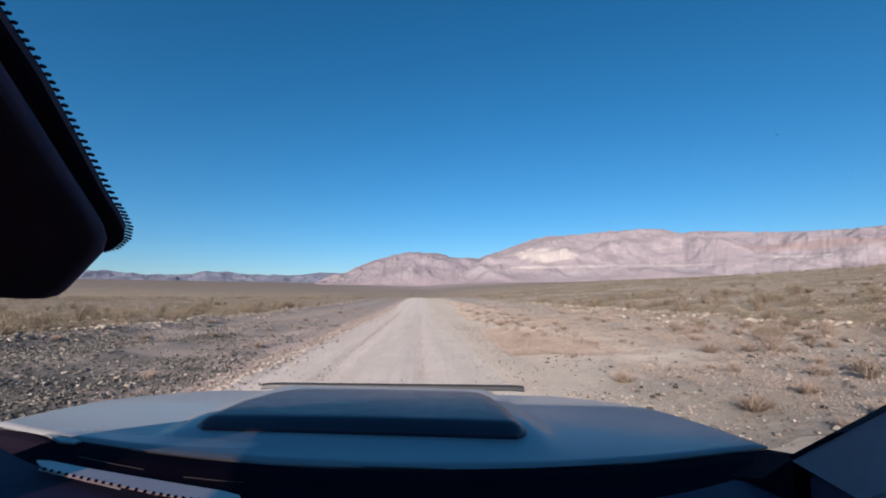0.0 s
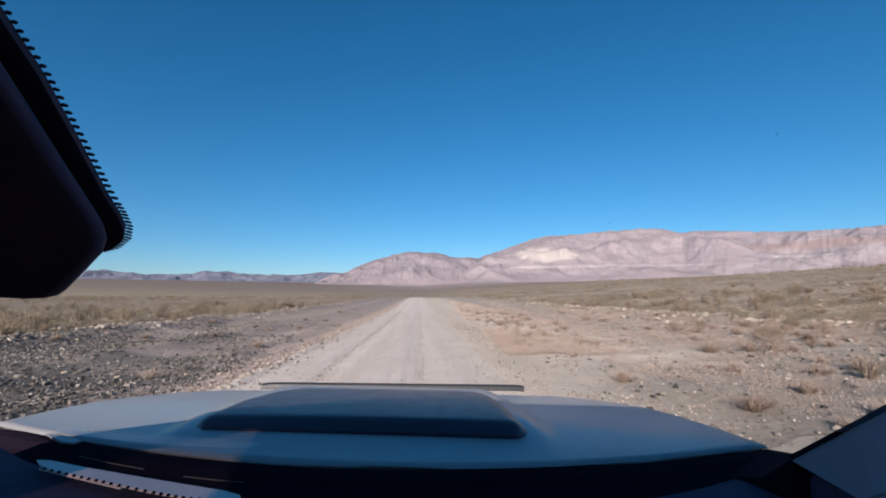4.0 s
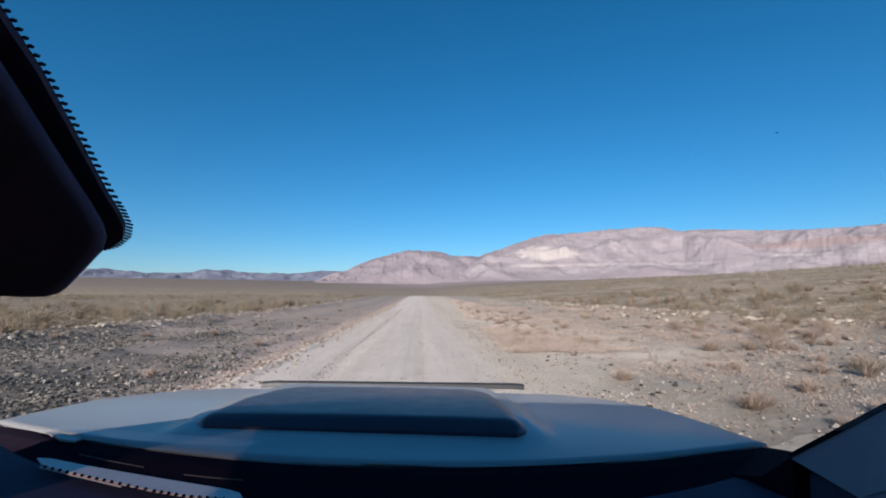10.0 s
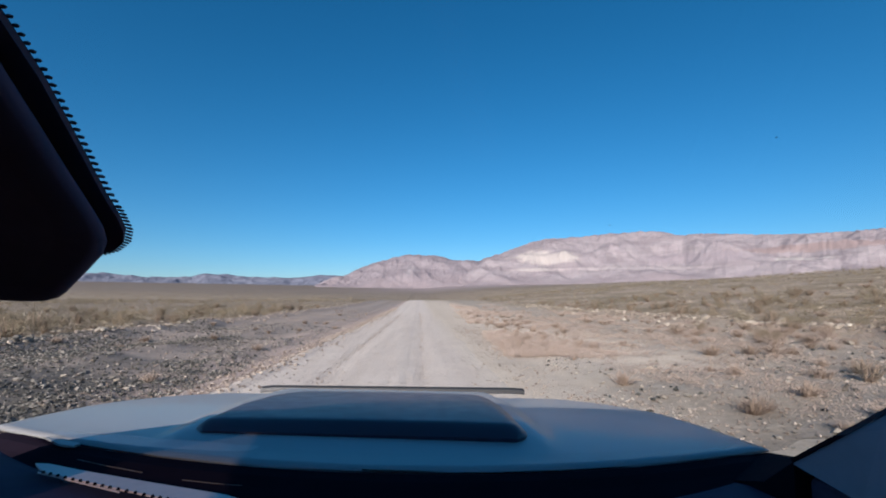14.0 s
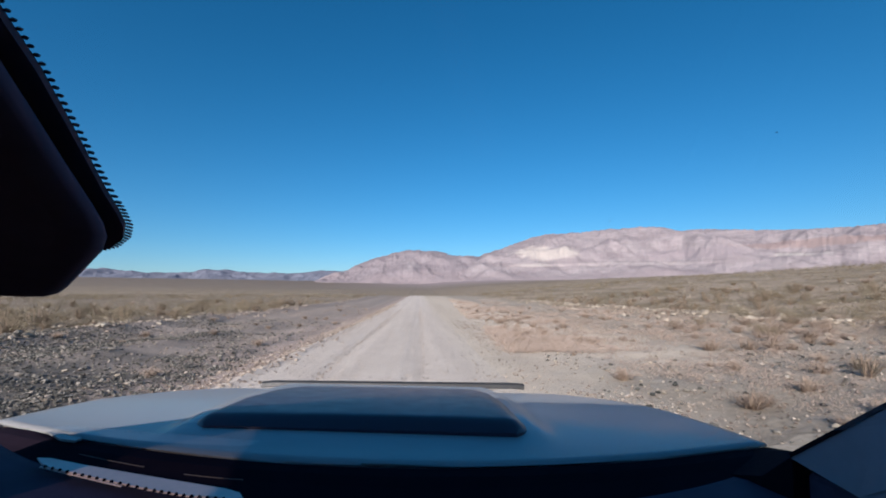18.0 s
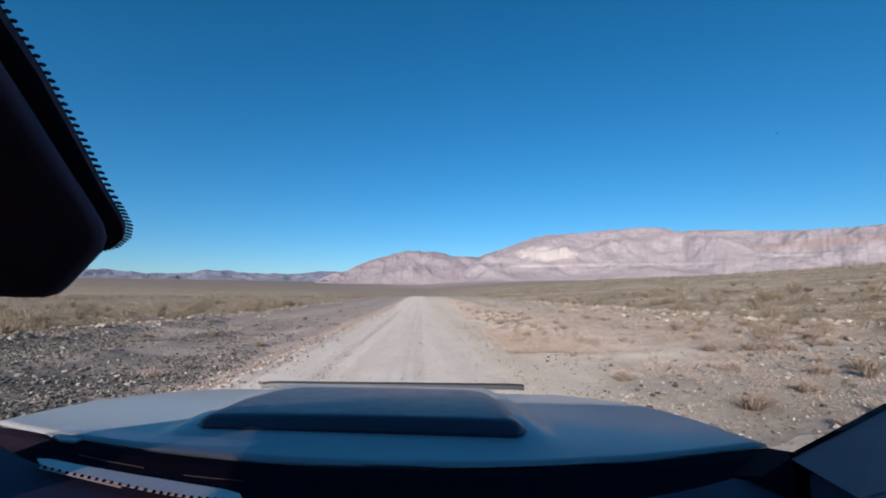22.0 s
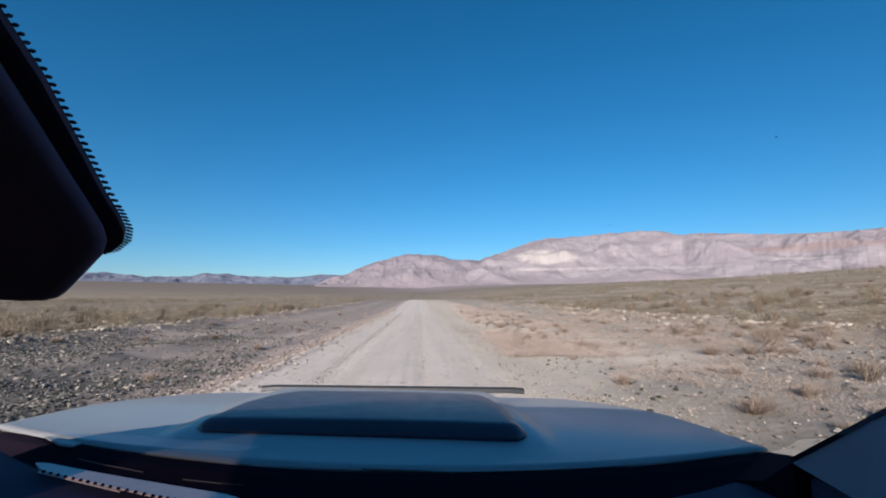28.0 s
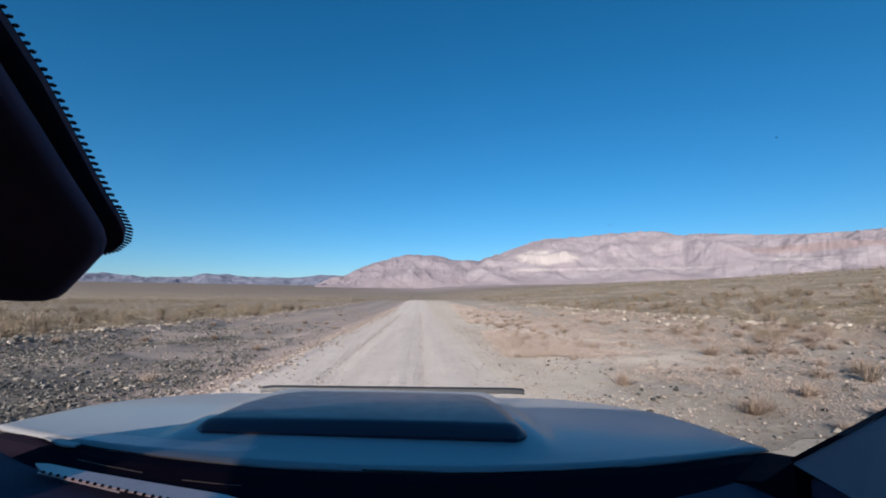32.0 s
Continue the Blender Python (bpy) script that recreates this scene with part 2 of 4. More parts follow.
def mountain_material(name, dark, base, pale, strata, pale_amount, scar=None, lower=(0.285, 0.23, 0.225), foot=(90, 250)):
    """Bare rock: strata, gullied tone changes, pale scree patches, an apron of brown wash at the foot; scar: place and size of a pale slide."""
    m, n, l, b = nodes_of(name)
    pos = n.new("ShaderNodeNewGeometry").outputs["Position"]
    big, mid, fine = tex(n, l, pos, 0.0016, 4, 0.55), tex(n, l, pos, 0.006, 6, 0.62), tex(n, l, pos, 0.04, 6, 0.7)
    lay = tex(n, l, pos, 0.004, 5, 0.6, (0.7, 0.7, 6))
    col = ramp(n, l, mix(n, l, 0.5, mid, fine), [(0.42, dark), (0.5, base), (0.6, tuple(c * 1.12 for c in base))])
    vein = tex(n, l, pos, 0.0075, 5, 0.7, (1, 1, 2.2))
    col = mix(n, l, math_node(n, l, "MULTIPLY", math_node(n, l, "SUBTRACT", 1.0, band(n, l, math_node(n, l, "ABSOLUTE", math_node(n, l, "SUBTRACT", vein, 0.5)), 0.0, 0.03)), 0.45), col, pale)
    thread = tex(n, l, pos, 0.021, 4, 0.7, (1, 1, 1.5))
    line = math_node(n, l, "SUBTRACT", 1.0, band(n, l, math_node(n, l, "ABSOLUTE", math_node(n, l, "SUBTRACT", thread, 0.5)), 0.0, 0.025))
    col = mix(n, l, math_node(n, l, "MULTIPLY", band(n, l, lay, 0.5, 0.64), 0.7), col, strata)
    col = mix(n, l, math_node(n, l, "MULTIPLY", line, math_node(n, l, "MULTIPLY", band(n, l, mid, 0.46, 0.58), 0.55)), col, pale)
    col = mix(n, l, math_node(n, l, "MULTIPLY", band(n, l, thread, 0.55, 0.66), 0.28), col, tuple(c * 0.72 for c in dark))
    col = mix(n, l, math_node(n, l, "MULTIPLY", band(n, l, mix(n, l, 0.35, big, mid), 0.62 - pale_amount, 0.7 - pale_amount), 0.8), col, pale)
    for (cx, cy, cz), (sx, sz), tone in scar or ():
        mp = n.new("ShaderNodeMapping")
        mp.vector_type = "TEXTURE"
        mp.inputs["Location"].default_value, mp.inputs["Scale"].default_value = (cx, cy, cz), (sx, 900, sz)
        l.new(pos, mp.inputs["Vector"])
        ln = n.new("ShaderNodeVectorMath")
        ln.operation = "LENGTH"
        l.new(mp.outputs[0], ln.inputs[0])
        r = math_node(n, l, "ADD", ln.outputs["Value"], math_node(n, l, "MULTIPLY", math_node(n, l, "SUBTRACT", mix(n, l, 0.4, mid, fine), 0.5), 3.0))
        col = mix(n, l, math_node(n, l, "SUBTRACT", 0.85, band(n, l, r, 0.6, 1.15), True), col, tone)
    sep = n.new("ShaderNodeSeparateXYZ")
    l.new(pos, sep.inputs[0])
    h = math_node(n, l, "ADD", sep.outputs["Z"], math_node(n, l, "MULTIPLY", math_node(n, l, "SUBTRACT", mid, 0.5), 160.0))
    col = mix(n, l, band(n, l, h, *foot), lower, col)
    l.new(col, b.inputs["Base Color"])
    b.inputs["Roughness"].default_value, b.inputs["Specular IOR Level"].default_value = 0.95, 0.1
    bump(n, l, b, mix(n, l, 0.55, mid, fine), 0.4, 10.0)
    return m


def paint_material():
    m, n, l, b = nodes_of("silver_paint")
    co = n.new("ShaderNodeTexCoord").outputs["Object"]
    dust, flake = tex(n, l, co, 5, 5, 0.65), tex(n, l, co, 900, 2)
    l.new(ramp(n, l, mix(n, l, 0.3, dust, flake), [(0.3, (0.325, 0.32, 0.315)), (0.7, (0.405, 0.40, 0.395))]), b.inputs["Base Color"])
    l.new(ramp(n, l, dust, [(0.35, (0.38,) * 3), (0.7, (0.52,) * 3)]), b.inputs["Roughness"])
    b.inputs["Metallic"].default_value = 0.0
    b.inputs["Coat Weight"].default_value, b.inputs["Coat Roughness"].default_value = 0.25, 0.10
    return m


M_GROUND, M_ROAD = ground_material(), road_material()
GREY_STONES = [(0.0, (0.048, 0.049, 0.044)), (0.45, (0.098, 0.095, 0.083)), (0.72, (0.17, 0.16, 0.138)), (1.0, (0.37, 0.338, 0.292))]
PALE_STONES = [(0.0, (0.18, 0.155, 0.125)), (0.5, (0.34, 0.295, 0.235)), (1.0, (0.54, 0.475, 0.385))]
M_STONES, M_PALE = rock_material("grey_gravel", GREY_STONES), rock_material("pale_gravel", PALE_STONES)
M_CLOD = rock_material("brown_gravel", [(0.0, (0.16, 0.125, 0.10)), (0.5, (0.33, 0.27, 0.225)), (1.0, (0.55, 0.475, 0.40))])
M_LUMP = rock_material("grey_stone", [(0.0, (0.10, 0.095, 0.09)), (0.6, (0.22, 0.20, 0.175)), (1.0, (0.46, 0.41, 0.34))], False)
M_ROCK = rock_material("pale_rock", [(0.0, (0.27, 0.22, 0.165)), (1.0, (0.50, 0.44, 0.355))], False)
M_STEM = plant_material("dry_stems", [(0.2, (0.20, 0.145, 0.105)), (0.8, (0.34, 0.26, 0.195))])
M_WEED = plant_material("russet_weed", [(0.2, (0.26, 0.20, 0.16)), (0.55, (0.36, 0.283, 0.232)), (0.85, (0.47, 0.378, 0.315))])
M_OLIVE = plant_material("olive_leaf", [(0.2, (0.09, 0.077, 0.05)), (0.55, (0.158, 0.132, 0.089)), (0.85, (0.25, 0.207, 0.143))])
M_STRAW = plant_material("straw_grass", [(0.2, (0.095, 0.077, 0.058)), (0.55, (0.148, 0.12, 0.092)), (0.85, (0.215, 0.177, 0.138))])
# pale pinkish base carries the haze over the range; scree and ledges on top
M_MTN = mountain_material("haze_pale_mountain_rock", (0.23, 0.195, 0.203), (0.305, 0.262, 0.268), (0.40, 0.362, 0.345), (0.25, 0.21, 0.217), 0.02,
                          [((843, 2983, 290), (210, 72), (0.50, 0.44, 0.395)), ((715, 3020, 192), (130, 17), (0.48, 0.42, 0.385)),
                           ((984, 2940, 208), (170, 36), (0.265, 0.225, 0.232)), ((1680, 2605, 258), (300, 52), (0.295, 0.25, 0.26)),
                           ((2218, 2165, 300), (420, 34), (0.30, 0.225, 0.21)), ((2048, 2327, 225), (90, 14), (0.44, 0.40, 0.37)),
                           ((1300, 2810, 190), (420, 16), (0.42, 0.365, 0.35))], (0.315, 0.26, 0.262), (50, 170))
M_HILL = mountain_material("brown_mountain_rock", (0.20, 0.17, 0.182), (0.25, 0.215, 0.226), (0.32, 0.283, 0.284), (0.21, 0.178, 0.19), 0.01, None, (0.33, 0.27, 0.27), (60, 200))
# the blue in these tones is distance haze put into the rock colour
M_FAR = mountain_material("haze_blue_mountain_rock", (0.145, 0.152, 0.195), (0.18, 0.188, 0.232), (0.212, 0.216, 0.252), (0.155, 0.163, 0.205), -0.06, None, (0.235, 0.20, 0.19), (70, 130))
M_PAINT = paint_material()
# purple in the scoop's base stands for veiling glare; the sky makes it blue
M_NAVY = plain("dark_purple_plastic", (0.046, 0.029, 0.044), 0.36, spread=0.05, scale=2.0, spec=0.36)
# darker copy of the black plastic, with the cowl's shade put into its colour
M_DEEP = plain("shade_dark_plastic", (0.013, 0.009, 0.015), 0.9, spread=0.2, grain=0.0004, spec=0.015)
# black lifted towards purple: veiling glare put into the base colour
M_BLACK = plain("black_plastic", (0.076, 0.052, 0.080), 0.75, spread=0.3, grain=0.0006, spec=0.06)
M_TRIM = plain("slate_trim", (0.31, 0.265, 0.31), 0.7, grain=0.0006)
# screen patch and mirror blacks are raised by the same painted glare
M_FRIT = plain("glare_black_ceramic", (0.14, 0.10, 0.135), 0.8, spec=0.1)
M_MATT = plain("glare_matt_plastic", (0.105, 0.078, 0.115), 0.95, spec=0.03, spread=0.2)
M_SMOKE = plain("smoke_plastic", (0.035, 0.035, 0.035), 0.5, spec=0.3)
# bright warm base makes up for missing sunlight on the windscreen strip
M_COWL = plain("sunlit_tone_plastic", (0.80, 0.62, 0.56), 0.8, spread=0.12, grain=0.0006)
# brownish tone of the reflected lines built as strips on the cowl
M_GLINT = plain("glint_tone", (0.16, 0.125, 0.115), 0.6)
M_SOIL = plain("dried_dirt", (0.30, 0.26, 0.22), 0.9)
M_TYRE = plain("dusty_rubber", (0.045, 0.042, 0.038), 0.9, spread=0.3, scale=12)
M_RIM = plain("alloy", (0.55, 0.55, 0.56), 0.35, metal=0.9)
M_TINT = plain("tinted_glass", (0.012, 0.014, 0.016), 0.06, coat=0.6)


def glass_material(name, tint, gloss, even=False):
    """A pane: clear, with a mirror gloss that grows towards grazing views, or is even."""
    m, n, l, b = nodes_of(name)
    clear, shine, both = n.new("ShaderNodeBsdfTransparent"), n.new("ShaderNodeBsdfGlossy"), n.new("ShaderNodeMixShader")
    clear.inputs["Color"].default_value = (*tint, 1)
    shine.inputs["Roughness"].default_value = 0.0
    fr = n.new("ShaderNodeFresnel")
    fr.inputs["IOR"].default_value = 1.45
    both.inputs[0].default_value = gloss
    if not even:
        l.new(math_node(n, l, "MULTIPLY", fr.outputs[0], gloss), both.inputs[0])
    l.new(clear.outputs[0], both.inputs[1])
    l.new(shine.outputs[0], both.inputs[2])
    l.new(both.outputs[0], n["Material Output"].inputs["Surface"])
    n.remove(b)
    return m


M_SCREEN = glass_material("windscreen_glass", (0.985, 0.985, 0.985), 0.40)
M_CLEAR = glass_material("clear_glass", (1.0, 1.0, 1.0), 0.0, True)
M_PANE = glass_material("tinted_window_glass", (0.13, 0.115, 0.105), 0.10, True)
M_LENS = plain("headlight_lens", (0.55, 0.57, 0.6), 0.08, coat=1.0)


# ---- building helpers ----
def np_mesh(name, verts, tris, material, shade=False):
    """A mesh from numpy arrays of vertices and triangles."""
    me = bpy.data.meshes.new(name)
    me.vertices.add(len(verts))
    me.vertices.foreach_set("co", np.asarray(verts, np.float32).ravel())
    me.loops.add(tris.size)
    me.loops.foreach_set("vertex_index", np.asarray(tris, np.int32).ravel())
    me.polygons.add(len(tris))
    me.polygons.foreach_set("loop_start", np.arange(0, tris.size, tris.shape[1], dtype=np.int32))
    me.materials.append(material)
    me.update(calc_edges=True)
    if shade:
        me.shade_smooth()
    else:
        me.shade_flat()
    return me


def part(name, bm, material, parent, label=""):
    """One mesh object under a thing or under a part."""
    me = bpy.data.meshes.new(name)
    bm.to_mesh(me)
    bm.free()
    me.materials.append(material)
    ob = new(name, me)
    ob.parent = parent
    return tagged(ob, label)


def grid_mesh(xs, ys, zf, name, material):
    X, Y = np.meshgrid(xs, ys)
    V = np.stack([X, Y, zf(X, Y)], -1).reshape(-1, 3)
    nx, ny = len(xs), len(ys)
    i = (np.arange(ny - 1)[:, None] * nx + np.arange(nx - 1)[None]).ravel()
    return np_mesh(name, V, np.stack([i, i + 1, i + nx + 1, i + nx], 1), material, True)


def bm_loft(rings, closed=True, caps=True):
    """A skin over rings of points."""
    bm = bmesh.new()
    vs = [[bm.verts.new(p) for p in r] for r in rings]
    k = len(rings[0])
    for a, b in zip(vs, vs[1:]):
        for i in range(k if closed else k - 1):
            bm.faces.new((a[i], a[(i + 1) % k], b[(i + 1) % k], b[i]))
    if caps and closed:
        bm.faces.new(vs[0][::-1])
        bm.faces.new(vs[-1])
    bmesh.ops.recalc_face_normals(bm, faces=bm.faces)
    return bm


def bm_box(x0, x1, y0, y1, z0, z1, r=0.01, seg=2):
    bm = bmesh.new()
    bmesh.ops.create_cube(bm, size=1)
    for v in bm.verts:
        v.co = ((x0 + x1) / 2 + v.co.x * (x1 - x0), (y0 + y1) / 2 + v.co.y * (y1 - y0), (z0 + z1) / 2 + v.co.z * (z1 - z0))
    if r:
        bmesh.ops.bevel(bm, geom=bm.edges[:], offset=r, segments=seg, affect="EDGES", profile=0.5)
    return bm


def bm_plate(points, push):
    """A plate: an outline of 3D points, thickened along push."""
    bm = bmesh.new()
    a = [bm.verts.new(p) for p in points]
    b = [bm.verts.new(Vector(p) + Vector(push)) for p in points]
    bm.faces.new(a)
    bm.faces.new(b[::-1])
    for i in range(len(a)):
        j = (i + 1) % len(a)
        bm.faces.new((a[j], a[i], b[i], b[j]))
    bmesh.ops.recalc_face_normals(bm, faces=bm.faces)
    return bm


# ---- ground and road ----
def spread_axis(lo, hi, fine_lo, fine_hi, step, growth):
    a = list(np.arange(fine_lo, fine_hi + step / 2, step))
    s, v = step, a[-1]
    while v < hi:
        s *= growth
        v = min(hi, v + s)
        a.append(v)
    s, v = step, a[0]
    while v > lo:
        s *= growth
        v = max(lo, v - s)
        a.insert(0, v)
    return np.array(a)


gx = spread_axis(-4900, 4900, -20, 24, 0.22, 1.065)
gy = spread_axis(-4900, 4900, -4, 44, 0.25, 1.065)
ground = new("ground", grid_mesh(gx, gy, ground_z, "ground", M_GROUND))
tagged(ground, "stony tan desert floor with gravel verges and scrub", "ground", kind="structure")


def road_z(x, y):
    c = (ROAD_L + ROAD_R) / 2
    w = (ROAD_R - ROAD_L) / 2
    edge = smooth(1.0, 1.2, np.abs(x - c + 0.18 * fbm(y * 0.35, y * 0 + 1.0, 3)) / w)
    bed = ground_z(np.full_like(x, c), y) + 0.07
    ruts = -0.022 * (np.exp(-((x + 1.75) / 0.28) ** 2) + np.exp(-((x - 0.05) / 0.28) ** 2)) + 0.008 * perlin(x * 2.0, y * 0.15) + 0.006 * perlin(x * 5, y * 0.6)
    for tx, k in ((-1.82, 1.0), (-1.58, 0.7), (-0.22, 0.8), (0.12, 0.5)):
        ruts = ruts - 0.020 * k * np.exp(-((x - tx - 0.06 * perlin(y * 0.08, y * 0 + tx)) / 0.06) ** 2) * (0.55 + perlin(y * 0.5 + 7 * tx, y * 0 + 2.0))
    rim = 0.05 * np.exp(-((x - ROAD_L - 0.15) / 0.16) ** 2) * (0.6 + perlin(x * 2, y * 0.7))
    return bed + 0.03 * (1 - ((x - c) / w) ** 2) + ruts + rim - 0.19 * edge


rx = np.arange(ROAD_L - 0.45, ROAD_R + 0.46, 0.055)
ry = spread_axis(-60, 330, -3, 40, 0.2, 1.02)
road = new("road", grid_mesh(rx, ry, road_z, "road", M_ROAD))
tagged(road, "straight pale gravel road with faint wheel tracks", "road", kind="structure")


# ---- mountains ----
def mountain(name, crest, dist, depth, material, seed, rough, label, spur):
    """A range: crest gives (azimuth, elevation) in degrees along the skyline; spurs and gullies come from noise."""
    az = np.linspace(crest[0][0], crest[-1][0], int((crest[-1][0] - crest[0][0]) * 12))
    el = np.interp(az, [c[0] for c in crest], [c[1] for c in crest])
    ker = np.hanning(9) / np.hanning(9).sum()
    el = np.convolve(np.pad(el, 4, mode="edge"), ker, "valid")
    el = el + 0.10 * fbm(az * 0.55 + seed, az * 0 + seed, 5, 0.62) * np.clip(el / 5, 0.5, 1)
    crag = 0.075 * (ridged(az * 1.7 + seed, az * 0 - seed, 4, 0.6) - 0.9) * np.clip(el / 6, 0.4, 1)
    rows = np.linspace(0, 1.35, 60)
    A, R = np.meshgrid(np.radians(az), rows)
    D = dist + depth * R
    X, Y = D * np.sin(A), D * np.cos(A)
    top = np.tan(np.radians(el))[None] * (dist + depth) + CAM_Z
    foot = ground_z(X, Y)
    up = np.where(R <= 1, smooth(0, 1.05, R) * 0.55 + 0.45 * R, 1 - 1.6 * (R - 1))
    n = ridged(X * spur + seed, Y * spur * 0.6 - seed, 6, 0.52) - 1.0
    lump = fbm(X * spur * 0.35 + seed, Y * spur * 0.35, 3)
    body = 4 * np.clip(R, 0, 1) * (1 - np.clip(R, 0, 1)) + 0.10
    Z = foot - 6 + (top - foot + 6) * up + rough * (n * body + 0.4 * lump * body)
    Z = Z + rough * 0.14 * fbm(X * spur * 3, Y * spur * 3, 5, 0.62) * np.clip(R * 3, 0, 1)
    Z = Z + np.radians(crag)[None] * (dist + depth) * smooth(0.8, 1.0, R)
    Z[0] = foot[0] - 12
    V = np.stack([X, Y, Z], -1).reshape(-1, 3)
    nx = len(az)
    i = (np.arange(len(rows) - 1)[:, None] * nx + np.arange(nx - 1)[None]).ravel()
    ob = new(name, np_mesh(name, V, np.stack([i, i + 1, i + nx + 1, i + nx], 1), material, True))
    return tagged(ob, label, "mountain", kind="structure")


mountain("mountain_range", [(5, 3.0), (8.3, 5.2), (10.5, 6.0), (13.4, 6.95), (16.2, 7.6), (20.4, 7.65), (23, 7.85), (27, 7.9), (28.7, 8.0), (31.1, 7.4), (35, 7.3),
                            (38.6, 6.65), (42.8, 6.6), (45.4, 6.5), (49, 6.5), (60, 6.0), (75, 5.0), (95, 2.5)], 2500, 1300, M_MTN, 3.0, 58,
         "bare rock mountain range with light scree, haze put in its pale pinkish colour", 0.0022)
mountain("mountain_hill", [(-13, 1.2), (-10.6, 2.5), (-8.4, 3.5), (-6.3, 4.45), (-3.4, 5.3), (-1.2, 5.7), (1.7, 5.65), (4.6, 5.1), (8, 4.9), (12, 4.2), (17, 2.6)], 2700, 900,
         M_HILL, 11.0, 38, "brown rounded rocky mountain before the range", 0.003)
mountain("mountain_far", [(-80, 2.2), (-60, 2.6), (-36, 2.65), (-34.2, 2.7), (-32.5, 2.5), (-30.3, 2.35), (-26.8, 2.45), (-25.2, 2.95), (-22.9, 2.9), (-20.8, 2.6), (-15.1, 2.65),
                          (-12.5, 3.05), (-9.7, 2.95), (-6, 2.8), (0, 2.2)], 3900, 700, M_FAR, 23.0, 25, "low distant mountain ridge, blue haze put in its colour", 0.004)

# ---- the vehicle, modelled upright over its own centre; it leans a little towards the verge ----
truck = tagged(new("off_road_vehicle"), "silver off-road vehicle with dark bonnet scoop, standing on the gravel road", "car")
truck.matrix_basis = pose(-0.13, 0, 0, 0, 1.7, 0)


def rear_y(x):
    return 0.84 + 0.30 * x * x - 0.06 * x


def side_x(y):
    """Half width of the bonnet at y."""
    t = min(max((y - 1.0) / 0.97, 0), 1)
    return 0.905 - 0.035 * t - 0.30 * max(0, (t - 0.45) / 0.55) ** 1.6


def bonnet_line(y):
    return 1.2 - 0.020 * (y - 0.85) - 0.060 * (y - 0.85) ** 2


def bonnet_z(x, y):
    z = bonnet_line(y)
    w = abs(x) / 0.9
    z -= 0.006 * w ** 4 + 0.004
    z += 0.022 * (1 - min(1, max(0, (abs(x + 0.03) - 0.375) / 0.065)) ** 2) * min(1, max(0, (y - 0.95) / 0.2))
    return z - 0.05 * max(0, (y - 1.86) / 0.12) ** 2


def make_bonnet():
    rings, nu = [], 81
    for v in np.linspace(0, 1, 29):
        row = []
        for u in np.linspace(-1, 1, nu):
            yf = 1.97 - 0.035 * u * u
            xw = 0.9 * u
            y0 = rear_y(xw)
            y = y0 + (yf - y0) * v
            x = u * side_x(y)
            row.append((x, y, bonnet_z(x, y)))
        edge = [(x, y, z - 0.006) for x, y, z in row[::-1]]
        rings.append(row + edge)
    bm = bm_loft(rings)
    for f in bm.faces:
        f.smooth = True
    return part("bonnet", bm, M_PAINT, truck, "silver painted bonnet")


bonnet = make_bonnet()


def make_scoop():
    """A raised panel: sloping rear wall, sides that lean in, and a top that falls to the front; its rear edge runs a little askew."""
    rings = []
    # distance from the rear edge, left and right foot, left and right shoulder, height of the shoulders
    for d, f0, f1, s0, s1, h in ((0.0, -0.380, 0.300, -0.380, 0.300, 0.004), (0.020, -0.402, 0.322, -0.385, 0.304, 0.014), (0.036, -0.409, 0.330, -0.386, 0.303, 0.0190),
                                 (0.044, -0.411, 0.333, -0.385, 0.302, 0.0215), (0.060, -0.412, 0.335, -0.383, 0.301, 0.0225), (0.25, -0.412, 0.338, -0.368, 0.290, 0.0225),
                                 (0.50, -0.410, 0.340, -0.340, 0.278, 0.015), (0.66, -0.408, 0.342, -0.322, 0.272, 0.008), (0.76, -0.405, 0.345, -0.318, 0.268, -0.004)):
        row = []
        prof = [(f0, 0.002), (f0 + 0.35 * (s0 - f0), 0.45 * h), (f0 + 0.75 * (s0 - f0), 0.86 * h), (s0 + 0.006, h), (s0 + 0.02, h + 0.0008)]
        prof += [(s0 + 0.02 + (s1 - s0 - 0.04) * k / 12, h + 0.0008 + 0.0022 * math.sin(math.pi * k / 12) * (d > 0.03)) for k in range(1, 12)]
        prof += [(s1 - 0.02, h + 0.0008), (s1 - 0.006, h), (f1 + 0.75 * (s1 - f1), 0.86 * h), (f1 + 0.35 * (s1 - f1), 0.45 * h), (f1, 0.002)]
        for x, z in prof:
            y = 1.022 + d - 0.046 * (x + 0.03) * max(0, (0.78 - d) / 0.78)
            row.append((x + 0.012 * (x > 0), y, bonnet_line(y) + 0.006 + 0.006 * min(1, d / 0.15) + z * (0.98 + 0.25 * x)))
        rings.append(row + [(x, y, z - 0.05) for x, y, z in row[::-1]])
    bm = bm_loft(rings)
    for f in bm.faces:
        f.smooth = True
    for e in bm.edges:
        if len(e.link_faces) == 2 and e.calc_face_angle() > 0.5:
            e.smooth = False
    return part("scoop", bm, M_NAVY, bonnet, "raised dark blue-black plastic scoop")


make_scoop()
# wind deflector along the front edge, with a lip, and its mounting pad
rings = []
for x in np.linspace(-0.565, 0.555, 25):
    y = 1.95
    z = bonnet_line(1.86) - 0.008 + 0.009 * x - 0.004 * max(0, (abs(x) - 0.5) / 0.06) ** 2
    rings.append([(x, y, z), (x, y + 0.004, z + 0.014), (x, y + 0.022, z + 0.020), (x, y + 0.024, z + 0.016), (x, y + 0.012, z + 0.012), (x, y + 0.01, z - 0.004)])
